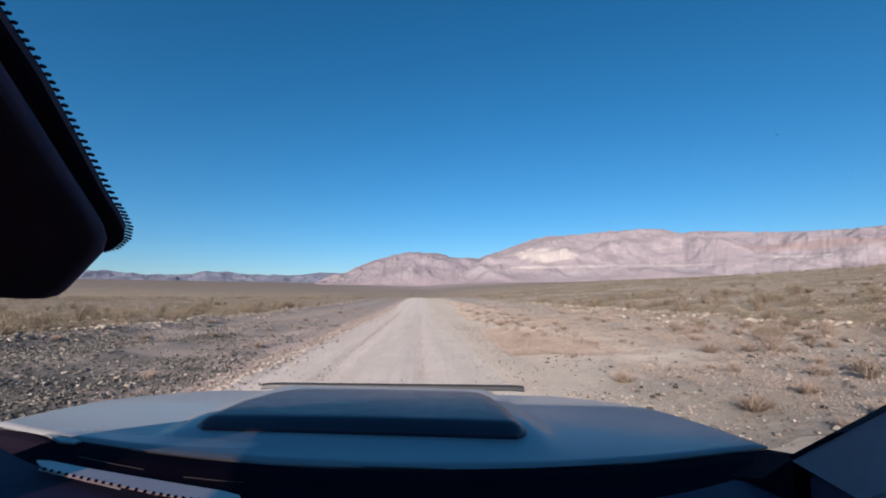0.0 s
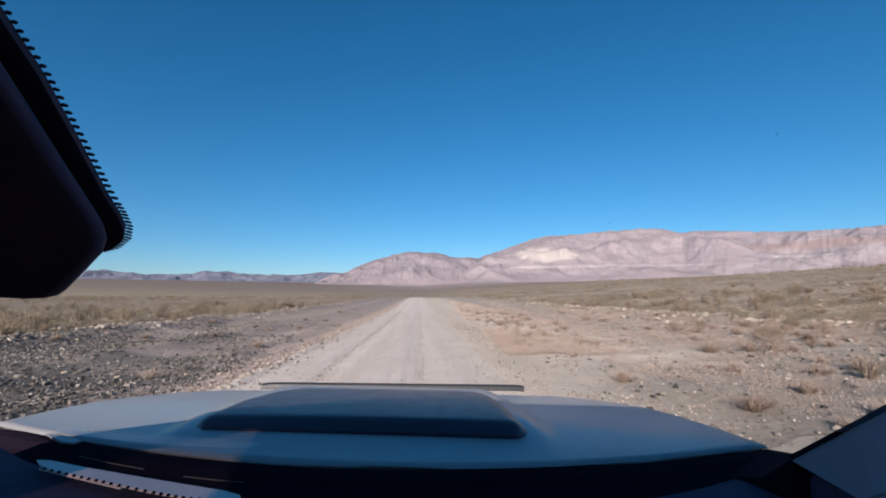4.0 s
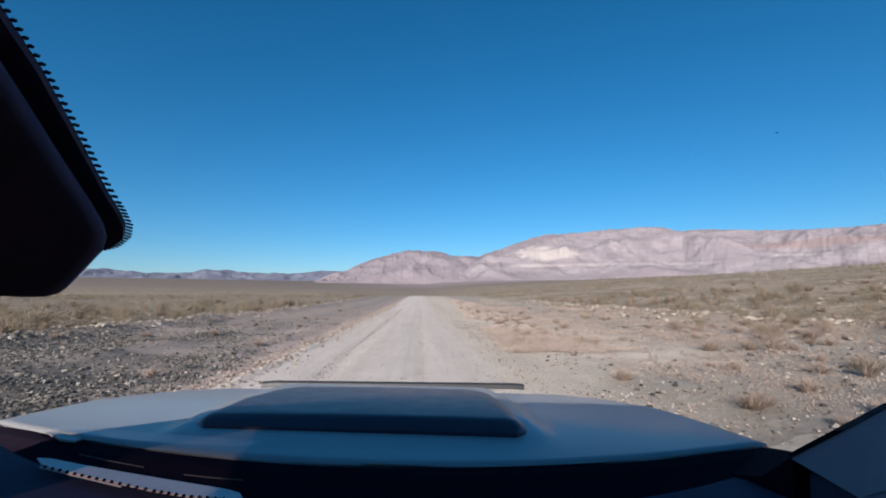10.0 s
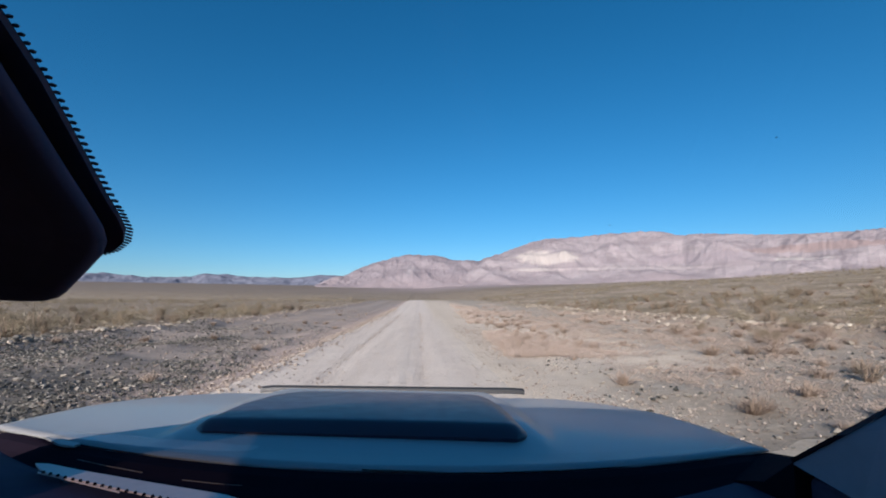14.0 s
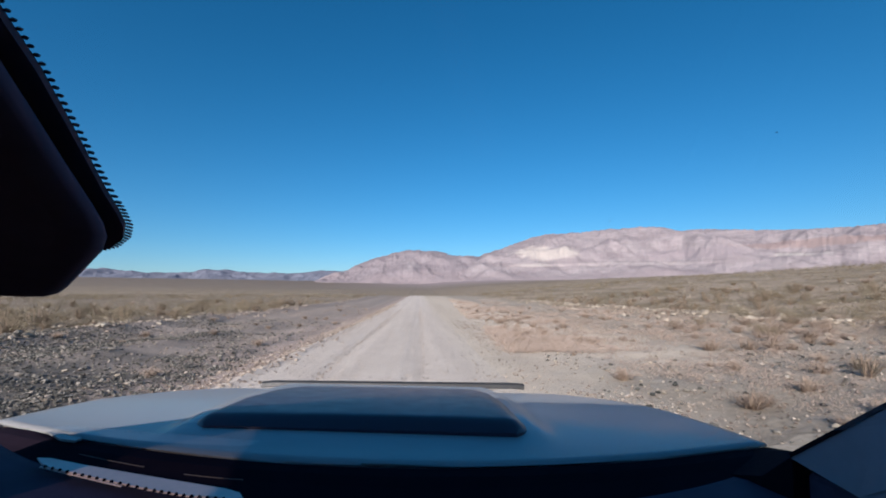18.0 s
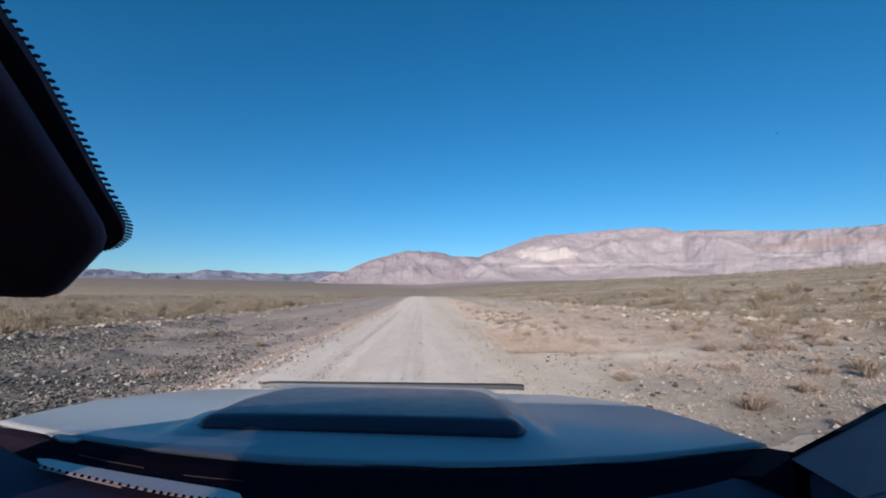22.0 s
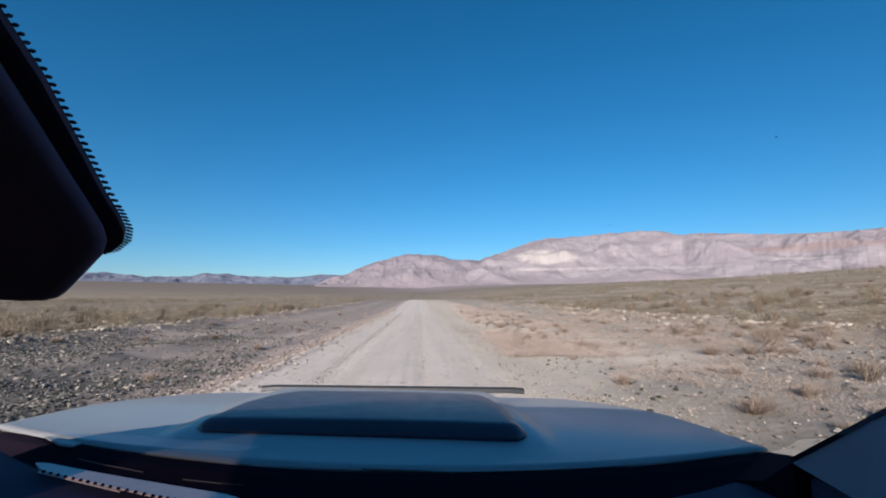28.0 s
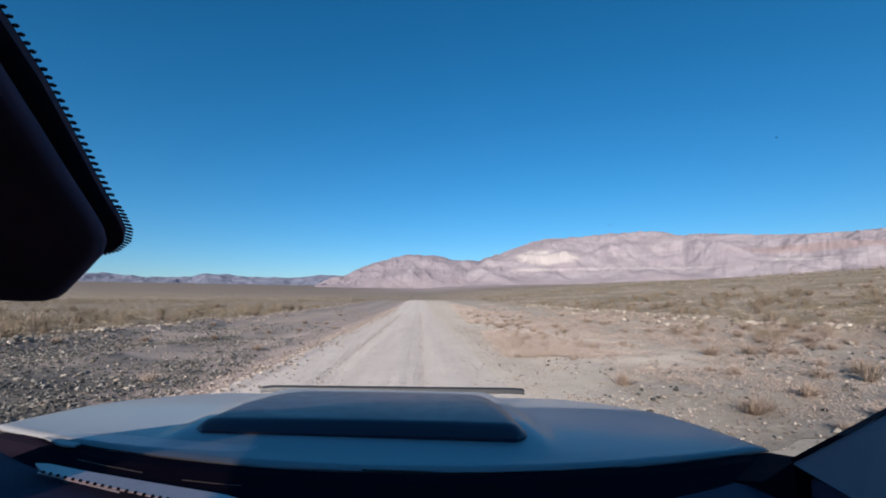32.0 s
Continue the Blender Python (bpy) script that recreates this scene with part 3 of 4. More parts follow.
part("wind_deflector", bm_loft(rings), M_SMOKE, truck, "thin smoked plastic strip on the front edge")
part("deflector_pad", bm_box(0.66, 0.75, 1.775, 1.785, 1.105, 1.1185, 0.002), M_DEEP, truck)
# cowl behind the bonnet and the dashboard inside
rings = []
for x in np.linspace(-0.93, 0.93, 37):
    y = rear_y(x)
    z = bonnet_z(x, y) - 0.012 * max(0, (abs(x) - 0.8) / 0.13)
    rings.append([(x, y + 0.02, z - 0.035), (x, y - 0.003, z - 0.0025), (x, y - 0.035, z - 0.004), (x, y - 0.06, z - 0.012), (x, y - 0.14, z - 0.03), (x, y - 0.16, z - 0.25), (x, y + 0.02, z - 0.25)])
part("cowl_panel", bm_loft(rings), M_DEEP, truck, "black plastic cowl below the windscreen")
rings = []
for x in np.linspace(-0.80, 0.80, 31):
    s = abs(x) / 0.80
    y1 = rear_y(x) - 0.064
    zt = 1.172 + 0.012 * s ** 3
    rings.append([(x, y1, zt - 0.06), (x, y1, zt - 0.01), (x, y1 - 0.05, zt), (x, 0.48, zt + 0.006), (x, 0.40, zt - 0.01), (x, 0.36, zt - 0.06), (x, 0.38, zt - 0.35), (x, y1, zt - 0.35)])
bm = bm_loft(rings)
for f in bm.faces:
    f.smooth = True
part("dashboard", bm, M_BLACK, truck, "black grained dashboard")
# pale strip of the windscreen base, sunlight put in its colour, with its row of dark teeth
strip = [(-0.5961, 0.8780), (-0.5709, 0.8760), (-0.4900, 0.8459), (-0.3928, 0.8134), (-0.2922, 0.7810), (-0.2090, 0.7549), (-0.1825, 0.7412), (-0.1662, 0.7165), (-0.1998, 0.7235), (-0.2574, 0.7302), (-0.3183, 0.7488), (-0.3976, 0.7788), (-0.4708, 0.8067), (-0.5359, 0.8318), (-0.5708, 0.8541)]
lower = [(-0.5490, 0.8365), (-0.4691, 0.8044), (-0.3962, 0.7767), (-0.3171, 0.7468), (-0.2564, 0.7283), (-0.1982, 0.7197)]
sunlit_strip = part("sunlit_strip", bm_plate([(x, y, 1.190) for x, y in strip], (0, 0, -0.003)), M_COWL, truck, "pale strip with sunlight put in its colour")
tooth = None
for i in range(24):
    t = i / 23 * (len(lower) - 1)
    k = min(len(lower) - 2, int(t))
    x, y = (lower[k][a] + (lower[k + 1][a] - lower[k][a]) * (t - k) for a in (0, 1))
    o = tooth.copy() if tooth else None
    if o:
        scene.collection.objects.link(o)
    else:
        bm = bmesh.new()
        bmesh.ops.create_cone(bm, cap_ends=True, segments=10, radius1=0.0030, radius2=0.0018, depth=0.003)
        tooth = o = part("tooth", bm, M_DEEP, sunlit_strip)
    o.location = (x, y, 1.1905)
# thin bright edge below the strip
edge = [(-0.5625, 0.8439), (-0.4708, 0.8067), (-0.3768, 0.7684)]
part("edge_line", bm_plate([(x, y, 1.188) for x, y in edge] + [(x, y - 0.0026, 1.188) for x, y in edge[::-1]], (0, 0, -0.002)), M_COWL, sunlit_strip)
part("hinge_cover", bm_plate([(x, y, 1.1965) for x, y in [(-0.6829, 1.0064), (-0.6501, 0.9964), (-0.5845, 0.9698), (-0.5868, 0.9522), (-0.6217, 0.9611)]], (0, 0, -0.004)), M_PAINT, truck, "pale bonnet hinge cover")
# thin strips laid on the cowl in place of reflected lines
for glint in ([(-0.5381, 0.8987), (-0.4674, 0.8695), (-0.3853, 0.8399)], [(-0.3024, 0.8099), (-0.2452, 0.7972), (-0.1958, 0.7891)]):
    part("cowl_glint", bm_plate([(x, y, 1.1905) for x, y in glint] + [(x, y - 0.0003, 1.1905) for x, y in glint[::-1]], (0, 0, -0.0015)), M_GLINT, truck, "thin strip standing in for a reflection on the cowl")
part("door_card", bm_box(0.735, 0.80, -0.3, 0.735, 0.85, 1.235, 0.01), M_BLACK, truck)
part("door_card", bm_box(-0.80, -0.735, -0.3, 0.735, 0.85, 1.235, 0.01), M_BLACK, truck)

# dark corner pieces between cowl, wing and pillar
for s in (1, -1):
    part("cowl_corner", bm_plate([(s * x, y, z) for x, y, z in ((0.70, 0.90, 1.165), (0.86, 1.03, 1.172), (0.905, 1.03, 1.177), (0.90, 0.95, 1.194), (0.86, 0.84, 1.222), (0.80, 0.745, 1.256), (0.72, 0.744, 1.253), (0.71, 0.80, 1.20))], (0, 0, -0.22)),
         M_DEEP, truck)

SPECKS = [(0.1852, 0.1141, 0.00026), (0.1541, 0.1543, 0.0003)]
# windscreen: black ceramic patch with its rim of dots round the mirror foot
NRM = Vector((0, -0.442, -0.897))
GL0, GL1 = Vector((0, 0.84, 1.19)), Vector((0, 0.15, 1.53))


def on_glass(x, y):
    f = (y - GL0.y) / (GL1.y - GL0.y)
    return (x, y, GL0.z + (GL1.z - GL0.z) * f)


outline = [(0.0, -0.05), (-0.002, 0.089), (-0.004, 0.103), (-0.009, 0.123), (-0.014, 0.142), (-0.016, 0.152), (-0.0182, 0.1595), (-0.0225, 0.166),
           (-0.030, 0.172), (-0.039, 0.1755), (-0.16, 0.18), (-0.24, 0.16), (-0.25, -0.05)]
screen = part("screen_patch", bm_plate([on_glass(*p) for p in outline], NRM * 0.002), M_FRIT, truck, "black ceramic patch")
dot = None
rim = [Vector(p) for p in outline[:11]]
samples = []
for a, b in zip(rim, rim[1:]):
    steps = max(1, int((b - a).length / 0.0002))
    samples += [a + (b - a) * i / steps for i in range(steps)]
last = None
for i in range(1, len(samples) - 1):
    p = samples[i]
    bend = p.y > 0.15
    if p.y < 0.07 or p.x < -0.045 or (last and (p - last).length < (0.0115 if bend else 0.0185) * p.y):
        continue
    last = p
    d = (samples[min(i + 25, len(samples) - 1)] - samples[max(0, i - 25)]).normalized()
    out = Vector((d.y, -d.x))
    q = p + out * 0.0065 * p.y
    if dot is None:
        bm = bmesh.new()
        bmesh.ops.create_cone(bm, cap_ends=True, segments=8, radius1=1, radius2=1, depth=0.4)
        dot = part("dot", bm, M_FRIT, screen)
        o = dot
    else:
        o = dot.copy()
        scene.collection.objects.link(o)
    up = NRM
    ax = Vector((out.x, out.y, (GL1.z - GL0.z) / (GL1.y - GL0.y) * out.y)).normalized()
    by = up.cross(ax).normalized()
    o.matrix_basis = Matrix.Translation(on_glass(*q)) @ Matrix((ax, by, up)).transposed().to_4x4() @ Matrix.Diagonal((0.0078 * p.y, (0.0034 if bend else 0.0046) * p.y, 0.001, 1))

# the pane itself, just outside the patch, and specks of dirt on it
def screen_point(u, v, out):
    """A point of the curved pane: u across, v from its foot to its head, out metres beyond the inner face. Its foot bows towards the cab in the middle."""
    x = (0.74 - 0.08 * v) * u
    y = 0.84 - 0.98 * v
    bow = (0.30 * x * x - 0.06 * x - 0.035) * (1 - smooth(0.25, 0.6, v))
    return (x, y + bow + 0.442 * out, 1.19 + 0.4928 * (0.84 - y) + 0.0015 + 0.897 * out)


def make_pane():
    us, vs = np.linspace(-1, 1, 33), np.linspace(0, 1, 25)
    bm = bmesh.new()
    rows = [[[bm.verts.new(screen_point(u, v, out)) for u in us] for v in vs] for out in (0.0, 0.005)]
    for k, flip in ((0, False), (1, True)):
        for a in range(len(vs) - 1):
            for b in range(len(us) - 1):
                q = [rows[k][a][b], rows[k][a + 1][b], rows[k][a + 1][b + 1], rows[k][a][b + 1]]
                f = bm.faces.new(q[::-1] if flip else q)
                f.smooth = True
                f.material_index = k
    ob = part("windscreen", bm, M_SCREEN, truck, "clear curved windscreen glass with small specks of dirt")
    # the inner face carries the gloss
    ob.data.materials.append(M_CLEAR)
    if ob.data.polygons[0].normal.dot(NRM) < 0:
        ob.data.flip_normals()
    return ob


pane = make_pane()
speck_bm = bmesh.new()
bmesh.ops.create_icosphere(speck_bm, subdivisions=2, radius=1)
speck = part("speck", speck_bm, M_SOIL, pane, "dark speck of dirt")
for i, (x, y, r) in enumerate(SPECKS):
    o = speck
    if i:
        o = speck.copy()
        scene.collection.objects.link(o)
    p = Vector(on_glass(x, y)) - NRM * 0.005
    o.matrix_basis = Matrix.Translation(p) @ NRM.to_track_quat("Z", "Y").to_matrix().to_4x4() @ Matrix.Diagonal((r, r * 0.8, r * 0.3, 1))

# mirror housing hanging behind the patch
def make_mirror():
    eye = Vector((0.085, 0, 1.503))
    shape = [(-0.25, -0.03), (-0.0099, 0.0947), (-0.0122, 0.1021), (-0.0152, 0.1153), (-0.0196, 0.1335), (-0.0234, 0.1505), (-0.0259, 0.1599), (-0.0296, 0.1678), (-0.0368, 0.1766), (-0.052, 0.190), (-0.071, 0.2065), (-0.079, 0.2125), (-0.088, 0.216), (-0.098, 0.2168), (-0.12, 0.216), (-0.22, 0.21), (-0.25, 0.19)]
    mid = Vector((-0.13, 0.14))
    rings = []
    for near, shrink in ((1.0, 0.90), (0.99, 0.97), (0.95, 1.0), (0.80, 0.99), (0.77, 0.95), (0.755, 0.85)):
        ring = []
        for p in shape:
            q = Vector(on_glass(*(mid + (Vector(p) - mid) * shrink)))
            ring.append(tuple(eye + (q - eye) * near))
        rings.append(ring)
    bm = bm_loft(rings)
    for f in bm.faces:
        f.smooth = len(f.verts) == 4
    return part("mirror_housing", bm, M_MATT, truck, "matt black mirror and sensor housing")


make_mirror()

# pillars, roof, doors, windows
def pillar(side):
    f = side
    pts = [(0.72, 0.745, 1.256), (0.72, 0.584, 1.375), (0.70, 0.30, 1.55), (0.66, -0.12, 1.735), (0.66, -0.22, 1.735), (0.71, 0.20, 1.48), (0.72, 0.30, 1.30), (0.72, 0.45, 1.215), (0.72, 0.631, 1.236), (0.72, 0.745, 1.249)]
    bm = bm_plate([(x * f, y, z) for x, y, z in pts], (0.06 * f, 0.0, 0))
    trim = part("pillar", bm, M_TRIM, truck, "slate-grey windscreen pillar trim")
    rings = []
    for x, y, z in pts[:4]:
        rings.append([(f * (x + dx), y + dy, z + dz) for dx, dy, dz in ((-0.003, 0.002, 0.001), (0.06, 0.002, 0.001), (0.06, -0.002, -0.0035), (-0.003, -0.002, -0.0035))])
    part("seal", bm_loft(rings), M_DEEP, trim, "black rubber seal")
    return trim


pillar(1), pillar(-1)
rings = []
for y, w, z in ((-0.16, 0.755, 1.775), (-0.26, 0.76, 1.805), (-0.7, 0.765, 1.84), (-1.6, 0.755, 1.83), (-2.28, 0.74, 1.78)):
    top = [(w * u, y + 0.06 * (1 - u * u), z + 0.03 * (1 - u * u) - 0.03 * abs(u) ** 6) for u in np.linspace(-1, 1, 17)]
    rings.append(top + [(x, yy, zz - 0.05) for x, yy, zz in top[::-1]])
bm = bm_loft(rings)
for f in bm.faces:
    f.smooth = True
part("roof", bm, M_PAINT, truck, "silver roof")


def flank(side):
    s = side
    rings = []
    for y, zl, zh in ((-2.2, 0.62, 1.12), (-1.7, 0.86, 1.13), (-1.25, 0.86, 1.13), (-0.9, 0.5, 1.13), (0.0, 0.48, 1.14), (0.62, 0.5, 1.06), (0.95, 0.80, 1.05), (1.5, 0.84, 1.08), (1.86, 0.7, 1.03), (2.0, 0.62, 0.98)):
        tuck = 0.10 if y > 1.8 else 0.0
        x0 = 0.93 - tuck
        rings.append([(s * (x0 - 0.10), y, zl), (s * x0, y, zl), (s * (x0 + 0.015), y, (zl + zh) / 2), (s * (x0 - 0.01), y, zh - 0.03), (s * (x0 - 0.05), y, zh), (s * (x0 - 0.12), y, zh - 0.02)])
    bm = bm_loft(rings)
    for f in bm.faces:
        f.smooth = True
    part("body_side", bm, M_PAINT, truck, "silver side panel with wheel arches")
    window = part("side_window", bm_plate([(s * 0.80, 0.74, 1.02), (s * 0.775, 0.55, 1.37), (s * 0.71, -0.18, 1.735), (s * 0.70, -2.0, 1.745), (s * 0.79, -2.15, 1.05)], (s * 0.006, 0, 0)), M_PANE, truck, "tinted side window")
    window.data.materials.append(M_CLEAR)
    for f in window.data.polygons:
        f.material_index = 0 if f.normal.x * s > 0.8 else 1
    part("headlight", bm_box(s * 0.72 - 0.14, s * 0.72 + 0.14, 1.93, 2.05, 0.80, 0.96, 0.03, 3), M_LENS, truck, "clear headlight")


flank(1), flank(-1)
part("rear_panel", bm_box(-0.84, 0.84, -2.25, -2.18, 0.55, 1.14, 0.02), M_PAINT, truck)
part("rear_window", bm_plate([(-0.74, -2.19, 1.12), (0.74, -2.19, 1.12), (0.66, -2.12, 1.76), (-0.66, -2.12, 1.76)], (0, -0.02, 0)), M_TINT, truck)
part("floor_pan", bm_box(-0.82, 0.82, -2.18, 1.95, 0.40, 0.52, 0.02), M_BLACK, truck)
part("front_grille", bm_box(-0.60, 0.60, 1.94, 2.02, 0.70, 1.02, 0.02), M_BLACK, truck)
part("front_bumper", bm_box(-0.88, 0.88, 1.92, 2.14, 0.45, 0.68, 0.05, 3), M_BLACK, truck)


def make_wheel(x, y):
    tyre_bm = bm_loft([[(x + dx, y + r * math.cos(a), 0.385 + r * math.sin(a)) for a in np.linspace(0, 2 * math.pi, 33)[:-1]]
                       for dx, r in ((-0.12, 0.24), (-0.125, 0.34), (-0.10, 0.378), (0.10, 0.378), (0.125, 0.34), (0.12, 0.24))])
    wheel = part("wheel", tyre_bm, M_TYRE, truck, "dusty black tyre")
    s = 1 if x > 0 else -1
    bm = bmesh.new()
    bmesh.ops.create_cone(bm, cap_ends=True, segments=24, radius1=0.235, radius2=0.20, depth=0.03, matrix=pose(x + s * 0.115, y, 0.385, 0, 90 * s, 0))
    for k in range(6):
        a = k * math.pi / 3
        bmesh.ops.create_cube(bm, size=1, matrix=pose(x + s * 0.135, y, 0.385) @ Matrix.Rotation(a, 4, "X") @ Matrix.Translation((0, 0, 0.11)) @ Matrix.Diagonal((0.02, 0.05, 0.17, 1)))
    part("rim", bm, M_RIM, wheel, "six-spoke alloy rim")


for wx in (-0.79, 0.79):
    for wy in (-1.55, 1.22):
        make_wheel(wx, wy)

# ---- stones ----
def stone_shape(seed, sub=1):
    """Vertices and triangles of one angular stone of about unit size."""
    bm = bmesh.new()
    bmesh.ops.create_icosphere(bm, subdivisions=sub, radius=0.5)
    r = random.Random(seed)
    cuts = [Vector((r.gauss(0, 1), r.gauss(0, 1), r.gauss(0, 1))).normalized() for _ in range(7)]
    lim = [r.uniform(0.22, 0.40) for _ in cuts]
    for v in bm.verts:
        for c, k in zip(cuts, lim):
            d = v.co.dot(c)
            if d > k:
                v.co -= c * (d - k)
        v.co.x *= 1.35
        v.co.z *= 0.7
        v.co += Vector((r.uniform(-.09, .09), r.uniform(-.09, .09), r.uniform(-.07, .07))) / sub
    V = np.array([v.co[:] for v in bm.verts])
    T = np.array([[v.index for v in f.verts] for f in bm.faces])
    bm.free()
    return V, T


SHAPES = [stone_shape(i) for i in range(10)]


def pebble_shape(seed):
    """A rough eight-sided pebble of about unit size."""
    r = random.Random(seed)
    V = [(0.6, 0, 0), (0, 0.45, 0), (-0.6, 0, 0), (0, -0.45, 0), (0, 0, 0.34), (0, 0, -0.34)]
    T = [(0, 1, 4), (1, 2, 4), (2, 3, 4), (3, 0, 4), (1, 0, 5), (2, 1, 5), (3, 2, 5), (0, 3, 5)]
    return np.array([[c + r.uniform(-0.14, 0.14) for c in v] for v in V]), np.array(T)


PEBBLES = [pebble_shape(50 + i) for i in range(10)]
rs = np.random.RandomState(11)


def surface_z(x, y):
    inside = (x > ROAD_L - 0.2) & (x < ROAD_R + 0.2)
    return np.where(inside, np.maximum(road_z(x, y), ground_z(x, y)), ground_z(x, y))


def scatter(name, shapes, x, y, size, material, label, category, sink=0.25, tall=None, shade=False):
    """Many small things as one mesh."""
    n = len(x)
    z = surface_z(x, y)
    pick = rs.randint(0, len(shapes), n)
    ang = rs.uniform(0, 2 * np.pi, n)
    tall = np.ones(n) if tall is None else tall
    VV, TT, base = [], [], 0
    for k, (V, T) in enumerate(shapes):
        idx = np.where(pick == k)[0]
        if not len(idx):
            continue
        c, s, g = np.cos(ang[idx])[:, None], np.sin(ang[idx])[:, None], size[idx][:, None]
        X = (V[None, :, 0] * c - V[None, :, 1] * s) * g + x[idx][:, None]
        Y = (V[None, :, 0] * s + V[None, :, 1] * c) * g + y[idx][:, None]
        Z = V[None, :, 2] * g * tall[idx][:, None] + (z[idx] + size[idx] * sink)[:, None]
        VV.append(np.stack([X, Y, Z], -1).reshape(-1, 3))
        TT.append((T[None] + (np.arange(len(idx)) * len(V))[:, None, None]).reshape(-1, 3) + base)
        base += len(idx) * len(V)
    ob = new(name, np_mesh(name, np.concatenate(VV), np.concatenate(TT), material, shade))
    return tagged(ob, label, category, kind="stuff")


def sizes(n, lo, hi, power=2.5):
    return lo + (hi - lo) * rs.rand(n) ** power


# the graded verge: dark stones lie thick on its far, low side, thin out towards the road and ahead
n = 95000
x = -4.3 - 9.0 * rs.rand(n) ** 0.85
y = 2 + 34 * rs.rand(n) ** 1.55 - 9 * rs.rand(n) ** 4
keep = (perlin(x * 0.32, y * 0.22) * 1.5 + 0.66 + 0.08 * (-x - 6) - 0.07 * (y - 8)) > rs.rand(n) * 0.95
x, y = x[keep], y[keep]
scatter("gravel_bank", PEBBLES, x, y, sizes(len(x), 0.018, 0.085, 2.2), M_STONES, "fine angular grey stones strewn over the graded verge", "gravel")
n = 6500
x = -4.6 - 9.0 * rs.rand(n) ** 0.8
y = 4 + 26 * rs.rand(n) ** 1.5
keep = perlin(x * 0.4 + 5, y * 0.2) + 0.5 > rs.rand(n)
scatter("coarse_gravel", SHAPES, x[keep], y[keep], sizes(keep.sum(), 0.04, 0.12, 2.6), M_STONES, "coarser grey stones among the fine gravel", "gravel")
n = 15000
x = -3.7 - 8.8 * rs.rand(n) ** 1.1
y = 3 + 60 * rs.rand(n) ** 1.5 - 12 * rs.rand(n) ** 4
keep = perlin(x * 0.7 + 3, y * 0.15) + 0.4 > rs.rand(n) * 0.8
scatter("graded_gravel", PEBBLES, x[keep], y[keep], sizes(keep.sum(), 0.018, 0.085, 3.0), M_CLOD, "brownish clods and stones on the graded verge", "gravel")
# rubble pushed up along the outer edge of the verge
n = 5200
y = 7 + 95 * rs.rand(n) ** 1.5
x = -12.6 + 0.6 * rs.randn(n) + 1.3 * perlin(y * 0.07, y * 0 + 8.0)
keep = perlin(y * 0.22, y * 0 + 60.0) + 0.35 > rs.rand(n) * 1.1
scatter("bank_rubble", SHAPES, x[keep], y[keep], sizes(keep.sum(), 0.03, 0.22, 3.2), M_CLOD, "brownish rubble heaped along the outer edge of the verge", "rubble")
n = 40000
x = 3.0 + 18 * rs.rand(n) ** 0.95
y = -3 + 52 * rs.rand(n) ** 1.5
keep = (perlin(x * 0.3 + 9, y * 0.2) + 0.3 + 0.04 * x) > rs.rand(n) * 1.1
x, y = x[keep], y[keep]
half = (rs.rand(len(x)) < 0.55) & (x > 5.5)
grey = ~half & (y < 13) & (x > 2.8) & (rs.rand(len(x)) < 0.6)
half = half & ~grey
pale = ~half & ~grey
scatter("gravel_verge", PEBBLES, x[pale], y[pale], sizes(pale.sum(), 0.018, 0.105, 3.4), M_PALE, "pale stones scattered over the sandy verge", "gravel")
scatter("gravel_patch", SHAPES, x[grey], y[grey], sizes(grey.sum(), 0.02, 0.12, 3.0), M_STONES, "grey stones strewn thickly over the verge beside the road", "gravel")
scatter("gravel_fan", PEBBLES, x[half], y[half], sizes(half.sum(), 0.018, 0.11, 3.2), M_CLOD, "brownish stones scattered over the sandy verge", "gravel")
# a broken line of rubble at the foot of the fan
n = 4200
y = 3 + 70 * rs.rand(n) ** 1.4
x = 18.3 + 0.6 * rs.randn(n) + 1.4 * perlin(y * 0.05, y * 0 + 5.0)
keep = perlin(y * 0.2, y * 0 + 90.0) + 0.45 > rs.rand(n) * 1.1
scatter("fan_rubble", SHAPES, x[keep], y[keep], sizes(keep.sum(), 0.05, 0.34, 2.4), M_PALE, "pale rubble in a broken line below the fan", "rubble")
n = 52000
x = 1.8 + 13 * rs.rand(n)
y = 3 + 24 * rs.rand(n) ** 1.4 - 10 * rs.rand(n) ** 4
keep = perlin(x * 0.6 + 31, y * 0.4) + 0.35 > rs.rand(n) * 0.8
scatter("fine_gravel", PEBBLES, x[keep], y[keep], sizes(keep.sum(), 0.012, 0.055, 2.2), M_CLOD, "fine brownish gravel on the sandy verge", "gravel")
n = 11000
side = rs.rand(n) < 0.75
x = np.where(side, ROAD_L - 0.25 + 0.4 * rs.randn(n), ROAD_R + 0.4 + 0.7 * rs.randn(n))
y = 1 + 70 * rs.rand(n) ** 1.4 - 12 * rs.rand(n) ** 3
scatter("roadside_gravel", PEBBLES, x, y, sizes(n, 0.012, np.where(side, 0.10, 0.055), 3.0), M_CLOD, "loose brownish gravel pushed to the road edges", "gravel")
n = 9000
x = ROAD_L + (ROAD_R - ROAD_L) * rs.rand(n)
y = 3 + 40 * rs.rand(n) ** 1.3
scatter("road_pebbles", PEBBLES, x, y, sizes(n, 0.008, 0.038, 2.6), M_CLOD, "small pebbles lying loose on the road", "gravel")
n = 9000
d = 14 + 120 * rs.rand(n) ** 1.6
a = np.radians(rs.uniform(-62, 62, n))
x, y = d * np.sin(a), d * np.cos(a)
keep = (x < -12) | (x > 14)
